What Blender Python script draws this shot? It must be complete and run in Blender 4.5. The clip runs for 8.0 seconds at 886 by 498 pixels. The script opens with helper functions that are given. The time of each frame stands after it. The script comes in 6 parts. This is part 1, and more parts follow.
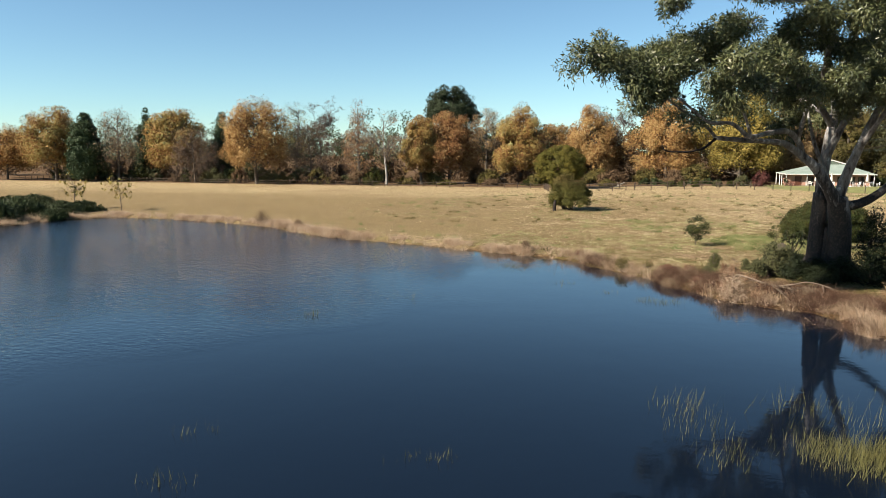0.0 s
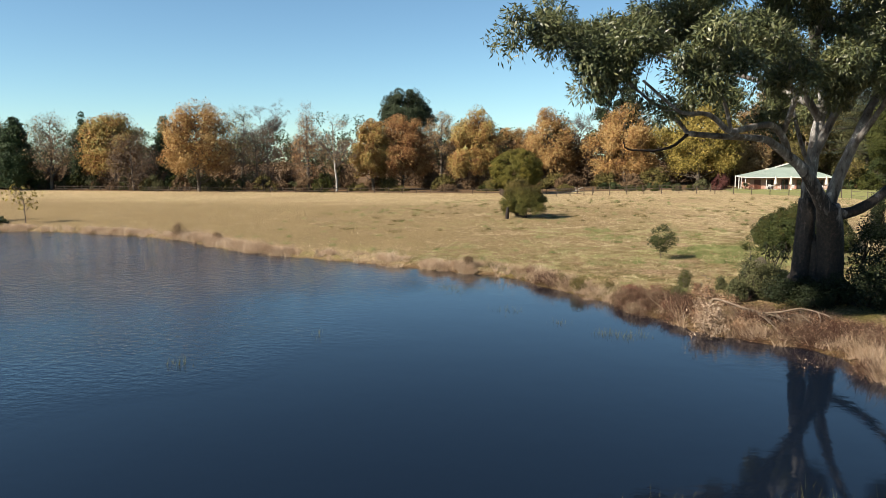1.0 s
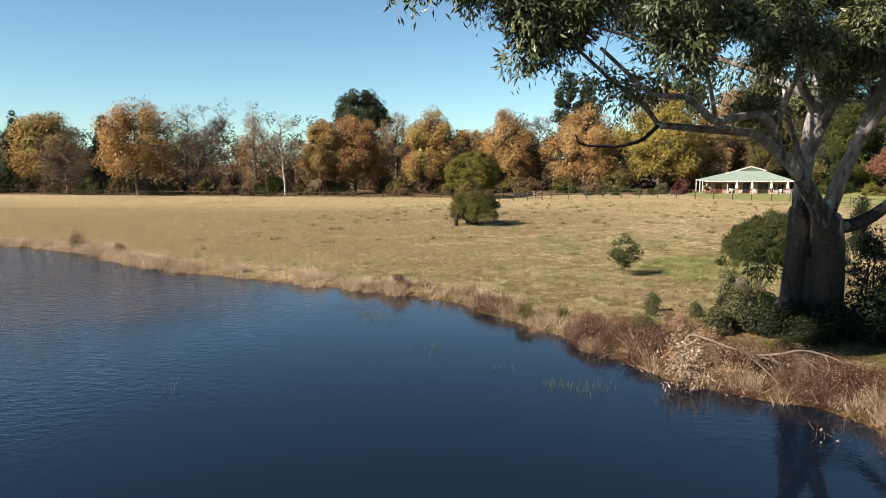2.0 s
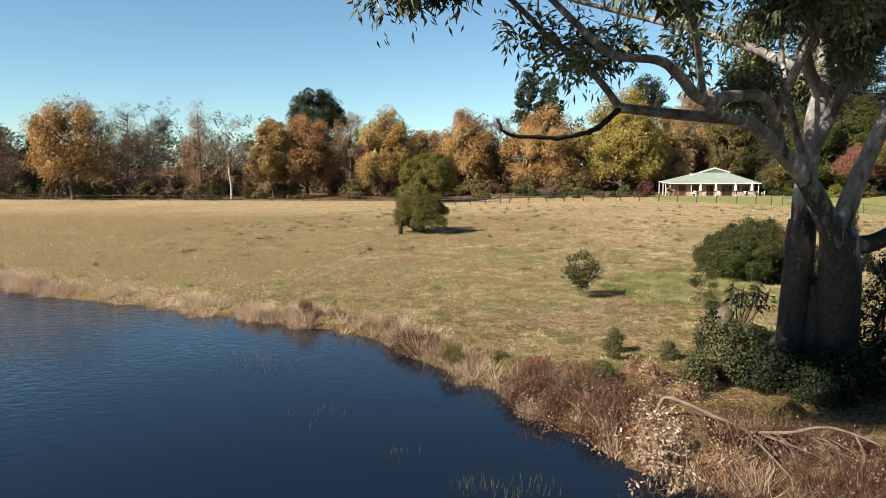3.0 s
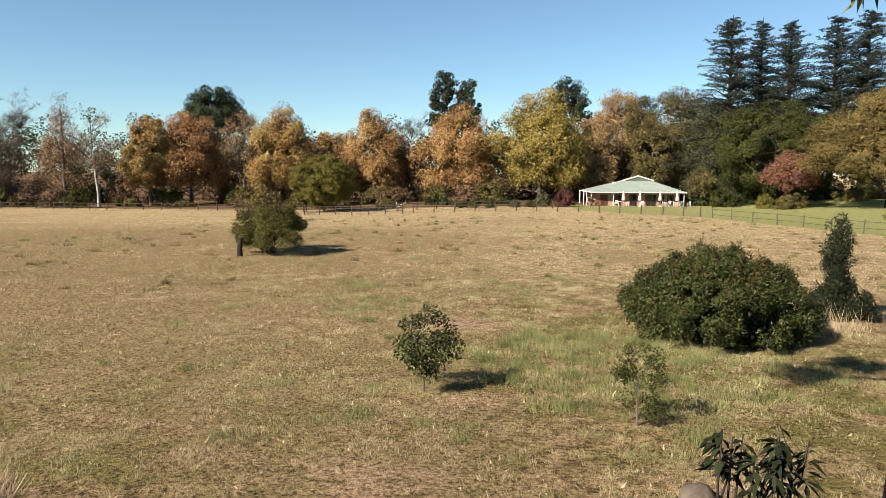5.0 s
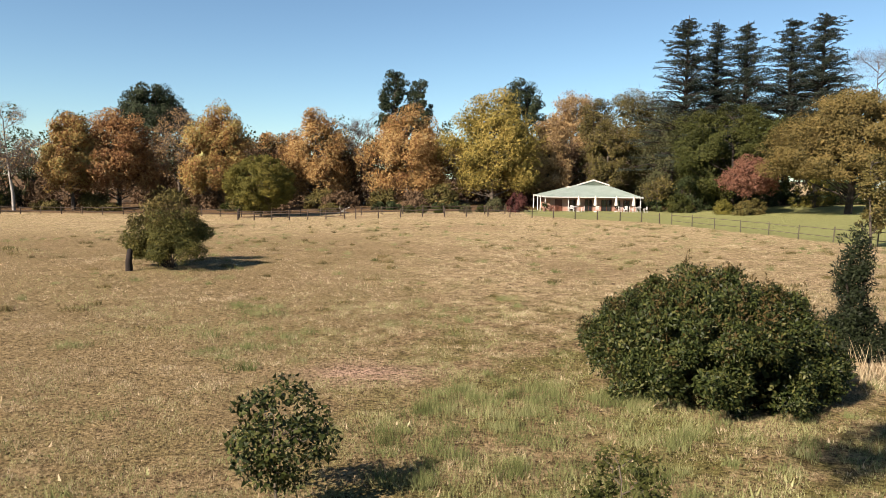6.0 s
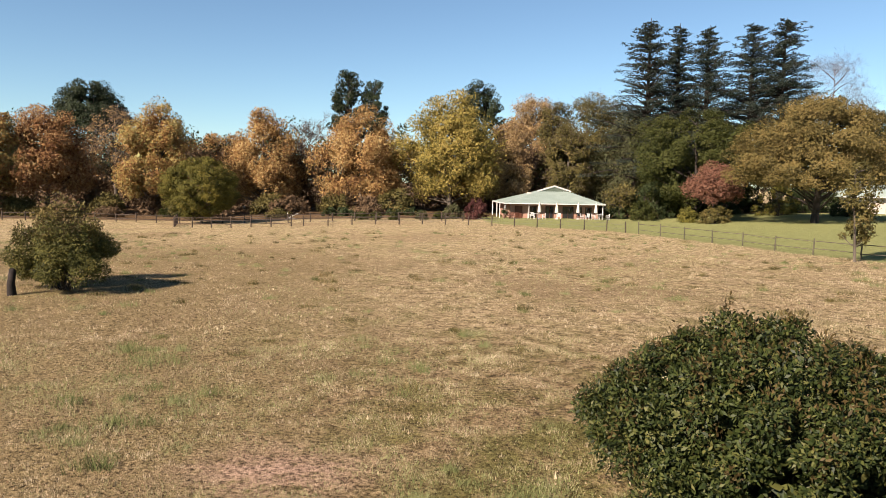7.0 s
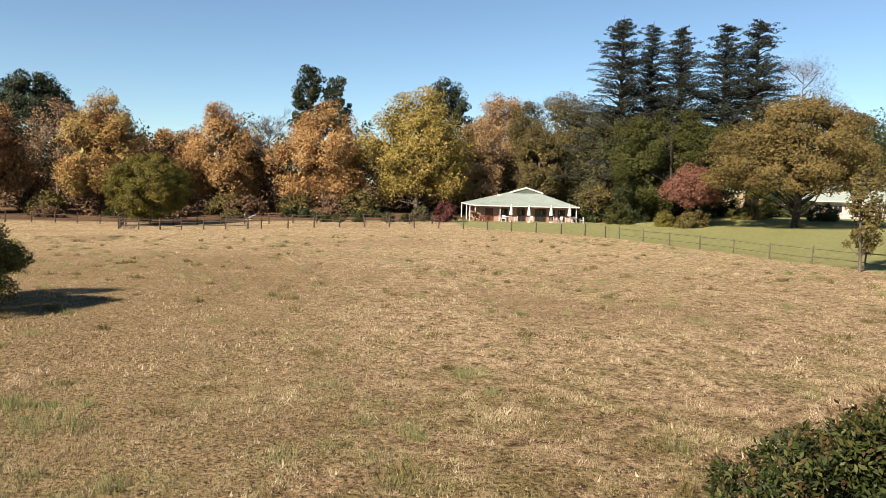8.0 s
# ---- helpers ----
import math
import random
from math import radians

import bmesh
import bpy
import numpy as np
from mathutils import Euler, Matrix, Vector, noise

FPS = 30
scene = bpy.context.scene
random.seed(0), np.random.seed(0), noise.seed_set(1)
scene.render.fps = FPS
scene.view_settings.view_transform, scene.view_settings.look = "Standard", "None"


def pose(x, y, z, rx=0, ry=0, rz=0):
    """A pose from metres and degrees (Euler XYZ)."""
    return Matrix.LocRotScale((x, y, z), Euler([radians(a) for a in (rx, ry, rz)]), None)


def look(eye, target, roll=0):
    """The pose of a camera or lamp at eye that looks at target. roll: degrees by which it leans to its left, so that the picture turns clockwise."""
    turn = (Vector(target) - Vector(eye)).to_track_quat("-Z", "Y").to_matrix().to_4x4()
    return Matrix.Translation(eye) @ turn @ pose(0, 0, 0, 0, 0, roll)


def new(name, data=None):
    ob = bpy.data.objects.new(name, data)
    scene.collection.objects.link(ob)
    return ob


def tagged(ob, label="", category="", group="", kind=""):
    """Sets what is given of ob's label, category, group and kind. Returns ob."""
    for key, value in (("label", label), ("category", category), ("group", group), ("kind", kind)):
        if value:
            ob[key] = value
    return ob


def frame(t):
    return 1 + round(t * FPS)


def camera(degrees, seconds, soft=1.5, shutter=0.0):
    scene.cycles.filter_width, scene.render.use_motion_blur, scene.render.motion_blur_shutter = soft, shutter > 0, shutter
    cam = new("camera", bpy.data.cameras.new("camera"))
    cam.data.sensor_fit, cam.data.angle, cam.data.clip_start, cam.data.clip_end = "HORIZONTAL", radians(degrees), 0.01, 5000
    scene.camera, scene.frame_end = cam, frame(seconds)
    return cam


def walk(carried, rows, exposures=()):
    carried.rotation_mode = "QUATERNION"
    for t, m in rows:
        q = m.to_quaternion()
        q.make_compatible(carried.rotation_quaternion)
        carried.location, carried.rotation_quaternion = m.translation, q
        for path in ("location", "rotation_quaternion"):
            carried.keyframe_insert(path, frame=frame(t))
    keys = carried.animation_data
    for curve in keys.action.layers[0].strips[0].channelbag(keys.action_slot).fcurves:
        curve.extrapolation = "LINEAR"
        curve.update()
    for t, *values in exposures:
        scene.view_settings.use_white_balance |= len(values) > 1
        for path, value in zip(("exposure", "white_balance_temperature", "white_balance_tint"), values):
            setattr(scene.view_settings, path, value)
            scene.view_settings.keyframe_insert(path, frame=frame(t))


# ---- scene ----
cam = camera(64.2, 8.0, 0.8)
PATH = [
    (0, (0.325, 3.467, 6.308), (-0.326, 5.339, 6.041), -0.1),
    (0.5, (0.1, 6.623, 6.241), (-0.499, 8.513, 5.981), -0.2),
    (1, (-0.019, 9.787, 6.125), (-0.568, 11.694, 5.873), -0.4),
    (1.5, (-0.058, 12.963, 6.018), (-0.555, 14.885, 5.772), -0.3),
    (3, (0.423, 22.286, 5.909), (0.071, 24.24, 5.671), -0.3),
    (3.5, (0.857, 25.732, 5.808), (0.553, 27.695, 5.577), -0.3),
    (4, (1.382, 29.229, 5.708), (1.125, 31.2, 5.482), -0.3),
    (4.5, (1.977, 32.64, 5.6), (1.77, 34.617, 5.379), -0.0),
    (6, (3.406, 42.138, 5.23), (3.379, 44.127, 5.028), 0.6),
    (6.5, (3.613, 44.859, 5.257), (3.65, 46.849, 5.063), 0.8),
    (7, (3.553, 47.475, 5.36), (3.649, 49.464, 5.171), 1.0),
    (7.5, (3.362, 49.949, 5.336), (3.513, 51.935, 5.151), 1.3),
    (8, (2.984, 52.472, 5.304), (3.189, 54.453, 5.12), 1.5),
]
walk(cam, [(t, look(eye, target, roll)) for t, eye, target, roll in PATH], [(0, 1.46, 6850, 12), (4, 1.45, 6950, 14), (8, 1.44, 7150, 21)])

# ---- world, sun, exposure ----
SUN_EL, SUN_AZ = 36.0, 229.0          # elevation, and the compass bearing (from +y towards +x) that the light comes from
world = bpy.data.worlds.new("world")
scene.world = world
world.use_nodes = True
wn = world.node_tree.nodes
sky = wn.new("ShaderNodeTexSky")
sky.sky_type, sky.sun_disc = "NISHITA", False
sky.sun_elevation, sky.sun_rotation = radians(SUN_EL), radians(SUN_AZ)
sky.air_density, sky.dust_density, sky.ozone_density, sky.altitude = 1.0, 0.2, 1.8, 1200
tint = wn.new("ShaderNodeMix")                # the clear cool cast of the day's sky
tint.data_type, tint.blend_type = "RGBA", "MULTIPLY"
tint.inputs[0].default_value, tint.inputs[7].default_value = 1.0, (0.795, 1.042, 1.085, 1)
world.node_tree.links.new(sky.outputs[0], tint.inputs[6])
world.node_tree.links.new(tint.outputs[2], wn["Background"].inputs[0])
wn["Background"].inputs[1].default_value = 0.05

sun = new("sun", bpy.data.lights.new("sun", "SUN"))
sun.data.energy, sun.data.angle, sun.data.color = 5.0, radians(0.5), (1.0, 0.93, 0.82)
az, el = radians(SUN_AZ), radians(SUN_EL)
sun.matrix_world = look((0, 0, 0), (-math.sin(az) * math.cos(el), -math.cos(az) * math.cos(el), -math.sin(el)))


# ---- materials ----
def material(name):
    m = bpy.data.materials.new(name)
    m.use_nodes = True
    t = m.node_tree
    return m, t, t.nodes["Principled BSDF"]


def ramp(t, stops):
    r = t.nodes.new("ShaderNodeValToRGB")
    e = r.color_ramp.elements
    while len(e) < len(stops):
        e.new(0.5)
    for i, (p, c) in enumerate(stops):
        e[i].position, e[i].color = p, (*c, 1)
    return r


def noise_tex(t, scale, detail=4, rough=0.6, coord=None, stretch=None):
    n = t.nodes.new("ShaderNodeTexNoise")
    n.inputs["Scale"].default_value, n.inputs["Detail"].default_value, n.inputs["Roughness"].default_value = scale, detail, rough
    if coord is None:
        c = t.nodes.new("ShaderNodeNewGeometry").outputs["Position"]
    else:
        c = coord
    if stretch:
        mp = t.nodes.new("ShaderNodeMapping")
        mp.inputs["Scale"].default_value = stretch
        t.links.new(c, mp.inputs["Vector"])
        c = mp.outputs["Vector"]
    t.links.new(c, n.inputs["Vector"])
    return n


def mix(t, fac, a, b, kind="MIX"):
    n = t.nodes.new("ShaderNodeMix")
    n.data_type, n.blend_type = "RGBA", kind
    for value, i in ((fac, 0), (a, 6), (b, 7)):
        if isinstance(value, (int, float)):
            n.inputs[i].default_value = value
        elif isinstance(value, tuple):
            n.inputs[i].default_value = (*value, 1)
        else:
            t.links.new(value, n.inputs[i])
    return n.outputs[2]


def bump(t, b, height, strength, distance):
    n = t.nodes.new("ShaderNodeBump")
    n.inputs["Strength"].default_value, n.inputs["Distance"].default_value = strength, distance
    t.links.new(height, n.inputs["Height"])
    t.links.new(n.outputs[0], b.inputs["Normal"])


def leaf_mat(name, colours, patch=0.25, glow=0.25, rough=0.6, spec=0.1, patch_scale=0.5, own=0.45, mottle=0.0, mottle_scale=3.0, sward=0.0):
    """Foliage: each leaf takes its own tint, clumps drift lighter and darker, some light passes through."""
    m, t, b = material(name)
    geo = t.nodes.new("ShaderNodeNewGeometry")
    r = ramp(t, [(i / max(1, len(colours) - 1), c) for i, c in enumerate(colours)])
    n = noise_tex(t, patch_scale, 2)
    ma = t.nodes.new("ShaderNodeMath")
    ma.operation = "MULTIPLY_ADD"
    ma.inputs[1].default_value, ma.inputs[2].default_value = patch * 3.4, (1 - own) * 0.5 - patch * 1.7
    t.links.new(n.outputs["Fac"], ma.inputs[0])
    ad = t.nodes.new("ShaderNodeMath")
    ad.operation, ad.use_clamp = "MULTIPLY_ADD", True
    ad.inputs[1].default_value = own
    t.links.new(geo.outputs["Random Per Island"], ad.inputs[0])
    if mottle:                                   # small lighter and darker spots on top of the wide drifts
        n2 = noise_tex(t, mottle_scale, 3, 0.6)
        m2 = t.nodes.new("ShaderNodeMath")
        m2.operation = "MULTIPLY_ADD"
        m2.inputs[1].default_value = mottle * 3.4
        t.links.new(n2.outputs["Fac"], m2.inputs[0])
        m3 = t.nodes.new("ShaderNodeMath")
        m3.operation = "ADD"
        m3.inputs[1].default_value = -mottle * 1.7
        t.links.new(ma.outputs[0], m3.inputs[0])
        t.links.new(m3.outputs[0], m2.inputs[2])
        t.links.new(m2.outputs[0], ad.inputs[2])
    else:
        t.links.new(ma.outputs[0], ad.inputs[2])
    t.links.new(ad.outputs[0], r.inputs[0])
    t.links.new(r.outputs[0], b.inputs["Base Color"])
    b.inputs["Roughness"].default_value, b.inputs["Specular IOR Level"].default_value = rough, spec
    tr = t.nodes.new("ShaderNodeBsdfTranslucent")
    if sward:                                    # a thin blade curves: it shades nearly as the sward does
        mn = t.nodes.new("ShaderNodeMix")
        mn.data_type = "VECTOR"
        mn.inputs[0].default_value, mn.inputs[5].default_value = sward, (0, 0, 1)
        t.links.new(geo.outputs["Normal"], mn.inputs[4])
        un = t.nodes.new("ShaderNodeVectorMath")
        un.operation = "NORMALIZE"
        t.links.new(mn.outputs[1], un.inputs[0])
        t.links.new(un.outputs[0], b.inputs["Normal"])
    t.links.new(r.outputs[0], tr.inputs[0])
    mx = t.nodes.new("ShaderNodeMixShader")
    mx.inputs[0].default_value = glow
    t.links.new(b.outputs[0], mx.inputs[1])
    t.links.new(tr.outputs[0], mx.inputs[2])
    t.links.new(mx.outputs[0], t.nodes["Material Output"].inputs[0])
    return m


def plain_mat(name, a, b2, scale=3.0, rough=0.7, relief=0.0, stretch=None, spec=0.2, metal=0.0):
    """A painted, wooden or mineral surface that drifts between two tints, with fine grain on top."""
    m, t, b = material(name)
    n1, n2 = noise_tex(t, scale, 5, 0.65, stretch=stretch), noise_tex(t, scale * 9, 3, 0.6, stretch=stretch)
    r = ramp(t, [(0.32, a), (0.68, b2)])
    t.links.new(n1.outputs["Fac"], r.inputs[0])
    g = ramp(t, [(0.3, (0.82, 0.82, 0.82)), (0.7, (1, 1, 1))])
    t.links.new(n2.outputs["Fac"], g.inputs[0])
    t.links.new(mix(t, 1.0, r.outputs[0], g.outputs[0], "MULTIPLY"), b.inputs["Base Color"])
    b.inputs["Roughness"].default_value, b.inputs["Specular IOR Level"].default_value, b.inputs["Metallic"].default_value = rough, spec, metal
    if relief:
        bump(t, b, n2.outputs["Fac"], 0.6, relief)
    return m


def ground_mat():
    """Dry autumn pasture with greener drifts, bare earth, a muddy waterline, shade painted at the gum's foot, and mown
    lawn where the mesh says so.
    """
    m, t, b = material("pasture")
    n_big, n_mid, n_fine, n_tuft = noise_tex(t, 0.07, 4), noise_tex(t, 0.45, 5, 0.7), noise_tex(t, 11, 6, 0.75), noise_tex(t, 2.6, 6, 0.72)
    straw = ramp(t, [(0.35, (0.085, 0.06, 0.034)), (0.45, (0.31, 0.236, 0.14)), (0.55, (0.44, 0.345, 0.215)), (0.68, (0.57, 0.465, 0.315))])
    t.links.new(n_tuft.outputs["Fac"], straw.inputs[0])
    fine = ramp(t, [(0.36, (0.14, 0.12, 0.1)), (0.46, (0.72, 0.69, 0.64)), (0.6, (1.4, 1.37, 1.3))])
    t.links.new(n_fine.outputs["Fac"], fine.inputs[0])
    col = mix(t, 1.0, straw.outputs[0], fine.outputs[0], "MULTIPLY")
    gsel = ramp(t, [(0.44, (0, 0, 0)), (0.58, (0.9, 0.9, 0.9))])
    t.links.new(n_mid.outputs["Fac"], gsel.inputs[0])
    gzone = t.nodes.new("ShaderNodeAttribute")
    gzone.attribute_name = "green"
    gm = t.nodes.new("ShaderNodeMath")
    gm.operation, gm.use_clamp = "MULTIPLY", True
    t.links.new(gsel.outputs[0], gm.inputs[0])
    t.links.new(gzone.outputs["Fac"], gm.inputs[1])
    col = mix(t, gm.outputs[0], col, mix(t, 1.0, (0.19, 0.185, 0.068), fine.outputs[0], "MULTIPLY"))
    bsel = ramp(t, [(0.52, (0, 0, 0)), (0.66, (0.75, 0.75, 0.75))])
    t.links.new(n_big.outputs["Fac"], bsel.inputs[0])
    col = mix(t, bsel.outputs[0], col, mix(t, 1.0, (0.26, 0.19, 0.115), fine.outputs[0], "MULTIPLY"))
    # darker ground near the path: litter plus the shade between tufts, as colour
    thatch_shade = t.nodes.new("ShaderNodeAttribute")
    thatch_shade.attribute_name = "thatch_shade"
    col = mix(t, thatch_shade.outputs["Fac"], col, mix(t, 1.0, col, (0.62, 0.58, 0.55), "MULTIPLY"))
    lawn = t.nodes.new("ShaderNodeAttribute")
    lawn.attribute_name = "lawn"
    lr = ramp(t, [(0.3, (0.15, 0.16, 0.058)), (0.7, (0.235, 0.235, 0.1))])
    t.links.new(n_tuft.outputs["Fac"], lr.inputs[0])
    col = mix(t, lawn.outputs["Fac"], col, lr.outputs[0])
    # muddy waterline and dark litter, with shade painted round the gum's foot
    mud_shade = t.nodes.new("ShaderNodeAttribute")
    mud_shade.attribute_name = "mud_shade"
    col = mix(t, mud_shade.outputs["Fac"], col, mix(t, 1.0, (0.075, 0.036, 0.02), fine.outputs[0], "MULTIPLY"))
    # duller brown, strongest on the western side of the pasture
    dull_brown = t.nodes.new("ShaderNodeAttribute")
    dull_brown.attribute_name = "dull_brown"
    col = mix(t, dull_brown.outputs["Fac"], col, mix(t, 1.0, (0.225, 0.17, 0.092), fine.outputs[0], "MULTIPLY"))
    bare = t.nodes.new("ShaderNodeAttribute")
    bare.attribute_name = "bare"
    bm_ = t.nodes.new("ShaderNodeMath")
    bm_.operation, bm_.use_clamp = "MULTIPLY", True
    br_ = ramp(t, [(0.35, (0, 0, 0)), (0.5, (1, 1, 1))])
    t.links.new(n_tuft.outputs["Fac"], br_.inputs[0])
    t.links.new(br_.outputs[0], bm_.inputs[0])
    t.links.new(bare.outputs["Fac"], bm_.inputs[1])
    col = mix(t, bm_.outputs[0], col, mix(t, 1.0, (0.37, 0.25, 0.188), fine.outputs[0], "MULTIPLY"))
    t.links.new(col, b.inputs["Base Color"])
    b.inputs["Roughness"].default_value, b.inputs["Specular IOR Level"].default_value = 0.9, 0.04
    both = t.nodes.new("ShaderNodeMath")
    both.operation = "MULTIPLY_ADD"
    both.inputs[1].default_value = 2.2
    t.links.new(n_tuft.outputs["Fac"], both.inputs[0])
    t.links.new(n_fine.outputs["Fac"], both.inputs[2])
    bump(t, b, both.outputs[0], 1.0, 0.12)
    return m


def water_mat():
    """Dark, still pond water with wind ripples in drifts."""
    m, t, b = material("pond_water")
    b.inputs["Base Color"].default_value = (0.003, 0.006, 0.012, 1)
    b.inputs["Roughness"].default_value, b.inputs["Specular IOR Level"].default_value = 0.9, 0.0
    rip = noise_tex(t, 3.0, 4, 0.6, stretch=(0.8, 1.25, 1))
    swell = noise_tex(t, 0.5, 2, 0.5)
    zone = noise_tex(t, 0.045, 2, 0.5)
    pos = t.nodes.new("ShaderNodeSeparateXYZ")       # the breeze ruffles the open western water most
    t.links.new(t.nodes.new("ShaderNodeNewGeometry").outputs["Position"], pos.inputs[0])
    west = t.nodes.new("ShaderNodeMapRange")
    west.inputs["From Min"].default_value, west.inputs["From Max"].default_value = -3.0, -26.0
    west.inputs["To Min"].default_value, west.inputs["To Max"].default_value = -0.3, 0.24
    t.links.new(pos.outputs[0], west.inputs["Value"])
    za = t.nodes.new("ShaderNodeMath")
    za.operation = "ADD"
    t.links.new(zone.outputs["Fac"], za.inputs[0])
    t.links.new(west.outputs[0], za.inputs[1])
    calm = t.nodes.new("ShaderNodeMapRange")         # the sheltered end lies still
    calm.inputs["From Min"].default_value, calm.inputs["From Max"].default_value = 16.0, 32.0
    calm.inputs["To Min"].default_value, calm.inputs["To Max"].default_value = -0.3, 0.06
    t.links.new(pos.outputs[1], calm.inputs["Value"])
    zb = t.nodes.new("ShaderNodeMath")
    zb.operation = "ADD"
    t.links.new(za.outputs[0], zb.inputs[0])
    t.links.new(calm.outputs[0], zb.inputs[1])
    zr = ramp(t, [(0.34, (0.018, 0.018, 0.018)), (0.88, (1, 1, 1))])
    t.links.new(zb.outputs[0], zr.inputs[0])
    ma = t.nodes.new("ShaderNodeMath")
    ma.operation = "MULTIPLY"
    t.links.new(rip.outputs["Fac"], ma.inputs[0])
    t.links.new(zr.outputs[0], ma.inputs[1])
    ad = t.nodes.new("ShaderNodeMath")
    ad.operation = "MULTIPLY_ADD"
    ad.inputs[1].default_value = 0.04
    t.links.new(swell.outputs["Fac"], ad.inputs[0])
    t.links.new(ma.outputs[0], ad.inputs[2])
    bump(t, b, ad.outputs[0], 1.0, 0.12)
    wave = b.inputs["Normal"].links[0].from_socket
    gloss, fres = t.nodes.new("ShaderNodeBsdfGlossy"), t.nodes.new("ShaderNodeFresnel")
    gloss.inputs["Roughness"].default_value, fres.inputs["IOR"].default_value = 0.03, 1.33
    t.links.new(wave, gloss.inputs["Normal"])
    t.links.new(wave, fres.inputs["Normal"])
    gain = t.nodes.new("ShaderNodeMapRange")         # low clear sky is polarised: a steep view mirrors little of it
    gain.inputs["From Min"].default_value, gain.inputs["From Max"].default_value = 0.06, 0.28
    gain.inputs["To Min"].default_value, gain.inputs["To Max"].default_value = 1.0, 1.45
    t.links.new(fres.outputs[0], gain.inputs["Value"])
    mul = t.nodes.new("ShaderNodeMath")
    mul.operation, mul.use_clamp = "MULTIPLY", True
    t.links.new(fres.outputs[0], mul.inputs[0])
    t.links.new(gain.outputs[0], mul.inputs[1])
    both = t.nodes.new("ShaderNodeMixShader")
    t.links.new(mul.outputs[0], both.inputs[0])
    t.links.new(b.outputs[0], both.inputs[1])
    t.links.new(gloss.outputs[0], both.inputs[2])
    t.links.new(both.outputs[0], t.nodes["Material Output"].inputs[0])
    return m


def gum_bark_mat():
    """Smooth pale grey gum bark in vertical streaks, with dark rough old bark below, deepened to stand for shade."""
    m, t, b = material("gum_bark")
    tc = t.nodes.new("ShaderNodeNewGeometry").outputs["Position"]
    streak, blot, fine = noise_tex(t, 2.0, 7, 0.72, tc, (1.3, 1.3, 0.6)), noise_tex(t, 1.6, 5, 0.6, tc, (1.5, 1.5, 0.22)), noise_tex(t, 11, 4, 0.7, tc, (1, 1, 0.7))
    pale = ramp(t, [(0.36, (0.022, 0.017, 0.014)), (0.43, (0.075, 0.063, 0.055)), (0.47, (0.09, 0.083, 0.075)), (0.57, (0.145, 0.136, 0.127)), (0.63, (0.34, 0.33, 0.315))])
    t.links.new(streak.outputs["Fac"], pale.inputs[0])
    # old bark taken darker than its own tone: the crown's shade is painted in
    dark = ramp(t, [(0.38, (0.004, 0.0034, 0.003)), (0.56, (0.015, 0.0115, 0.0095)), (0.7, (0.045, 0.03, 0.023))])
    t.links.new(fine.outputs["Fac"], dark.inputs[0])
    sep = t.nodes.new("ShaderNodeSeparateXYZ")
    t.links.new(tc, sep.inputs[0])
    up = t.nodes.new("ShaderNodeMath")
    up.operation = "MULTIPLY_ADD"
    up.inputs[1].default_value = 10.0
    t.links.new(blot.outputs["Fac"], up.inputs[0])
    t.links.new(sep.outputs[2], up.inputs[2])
    # the dark tone also climbs higher up the trunk, standing in for shade
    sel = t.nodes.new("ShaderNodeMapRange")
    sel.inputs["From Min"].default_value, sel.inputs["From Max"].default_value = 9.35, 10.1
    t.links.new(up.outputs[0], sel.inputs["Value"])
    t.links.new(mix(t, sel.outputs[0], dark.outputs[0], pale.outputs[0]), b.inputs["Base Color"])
    b.inputs["Roughness"].default_value, b.inputs["Specular IOR Level"].default_value = 0.75, 0.3
    bump(t, b, fine.outputs["Fac"], 0.8, 0.04)
    return m


PASTURE, WATER, GUM_BARK = ground_mat(), water_mat(), gum_bark_mat()
BARK = plain_mat("grey_brown_bark", (0.06, 0.048, 0.036), (0.132, 0.108, 0.084), 2.5, 0.85, 0.03, (1, 1, 0.3))
DARK_BARK = plain_mat("dark_bark", (0.018, 0.0144, 0.012), (0.054, 0.042, 0.033), 3.0, 0.9, 0.03, (1, 1, 0.3))
DEAD_WOOD = plain_mat("dead_wood", (0.0072, 0.006, 0.0054), (0.03, 0.021, 0.0168), 4.0, 0.85, 0.02)
PALE_WOOD = plain_mat("bleached_wood", (0.07, 0.05, 0.035), (0.16, 0.12, 0.085), 5.0, 0.8, 0.01)
PALE_BARK = plain_mat("pale_bark", (0.192, 0.18, 0.156), (0.372, 0.354, 0.324), 2.5, 0.8, 0.02, (1, 1, 0.4))
TWIG = plain_mat("dull_twigs", (0.07, 0.052, 0.042), (0.13, 0.1, 0.082), 1.2, 0.9)
RED_TWIG = leaf_mat("russet_twigs", [(0.0128, 0.0056, 0.0048), (0.044, 0.0192, 0.0136), (0.1, 0.064, 0.0432), (0.24, 0.184, 0.124)], 0.5, 0.12, 0.9, 0.05, 1.1, 0.5)
FENCE_WOOD = plain_mat("weathered_fence_wood", (0.03, 0.021, 0.0168), (0.078, 0.057, 0.042), 4.0, 0.85, 0.01)
POLE_WOOD = plain_mat("grey_pole_wood", (0.051, 0.045, 0.03), (0.102, 0.09, 0.06), 4.0, 0.85, 0.01)
WIRE = plain_mat("fence_wire", (0.072, 0.066, 0.06), (0.12, 0.114, 0.108), 4.0, 0.6)
ROOF = plain_mat("pale_green_sheet_roof", (0.19, 0.24, 0.205), (0.25, 0.30, 0.265), 0.8, 0.5, 0.004, spec=0.3)
ROOF_DARK = plain_mat("dull_green_sheet_roof", (0.078, 0.102, 0.078), (0.114, 0.138, 0.108), 0.8, 0.6)
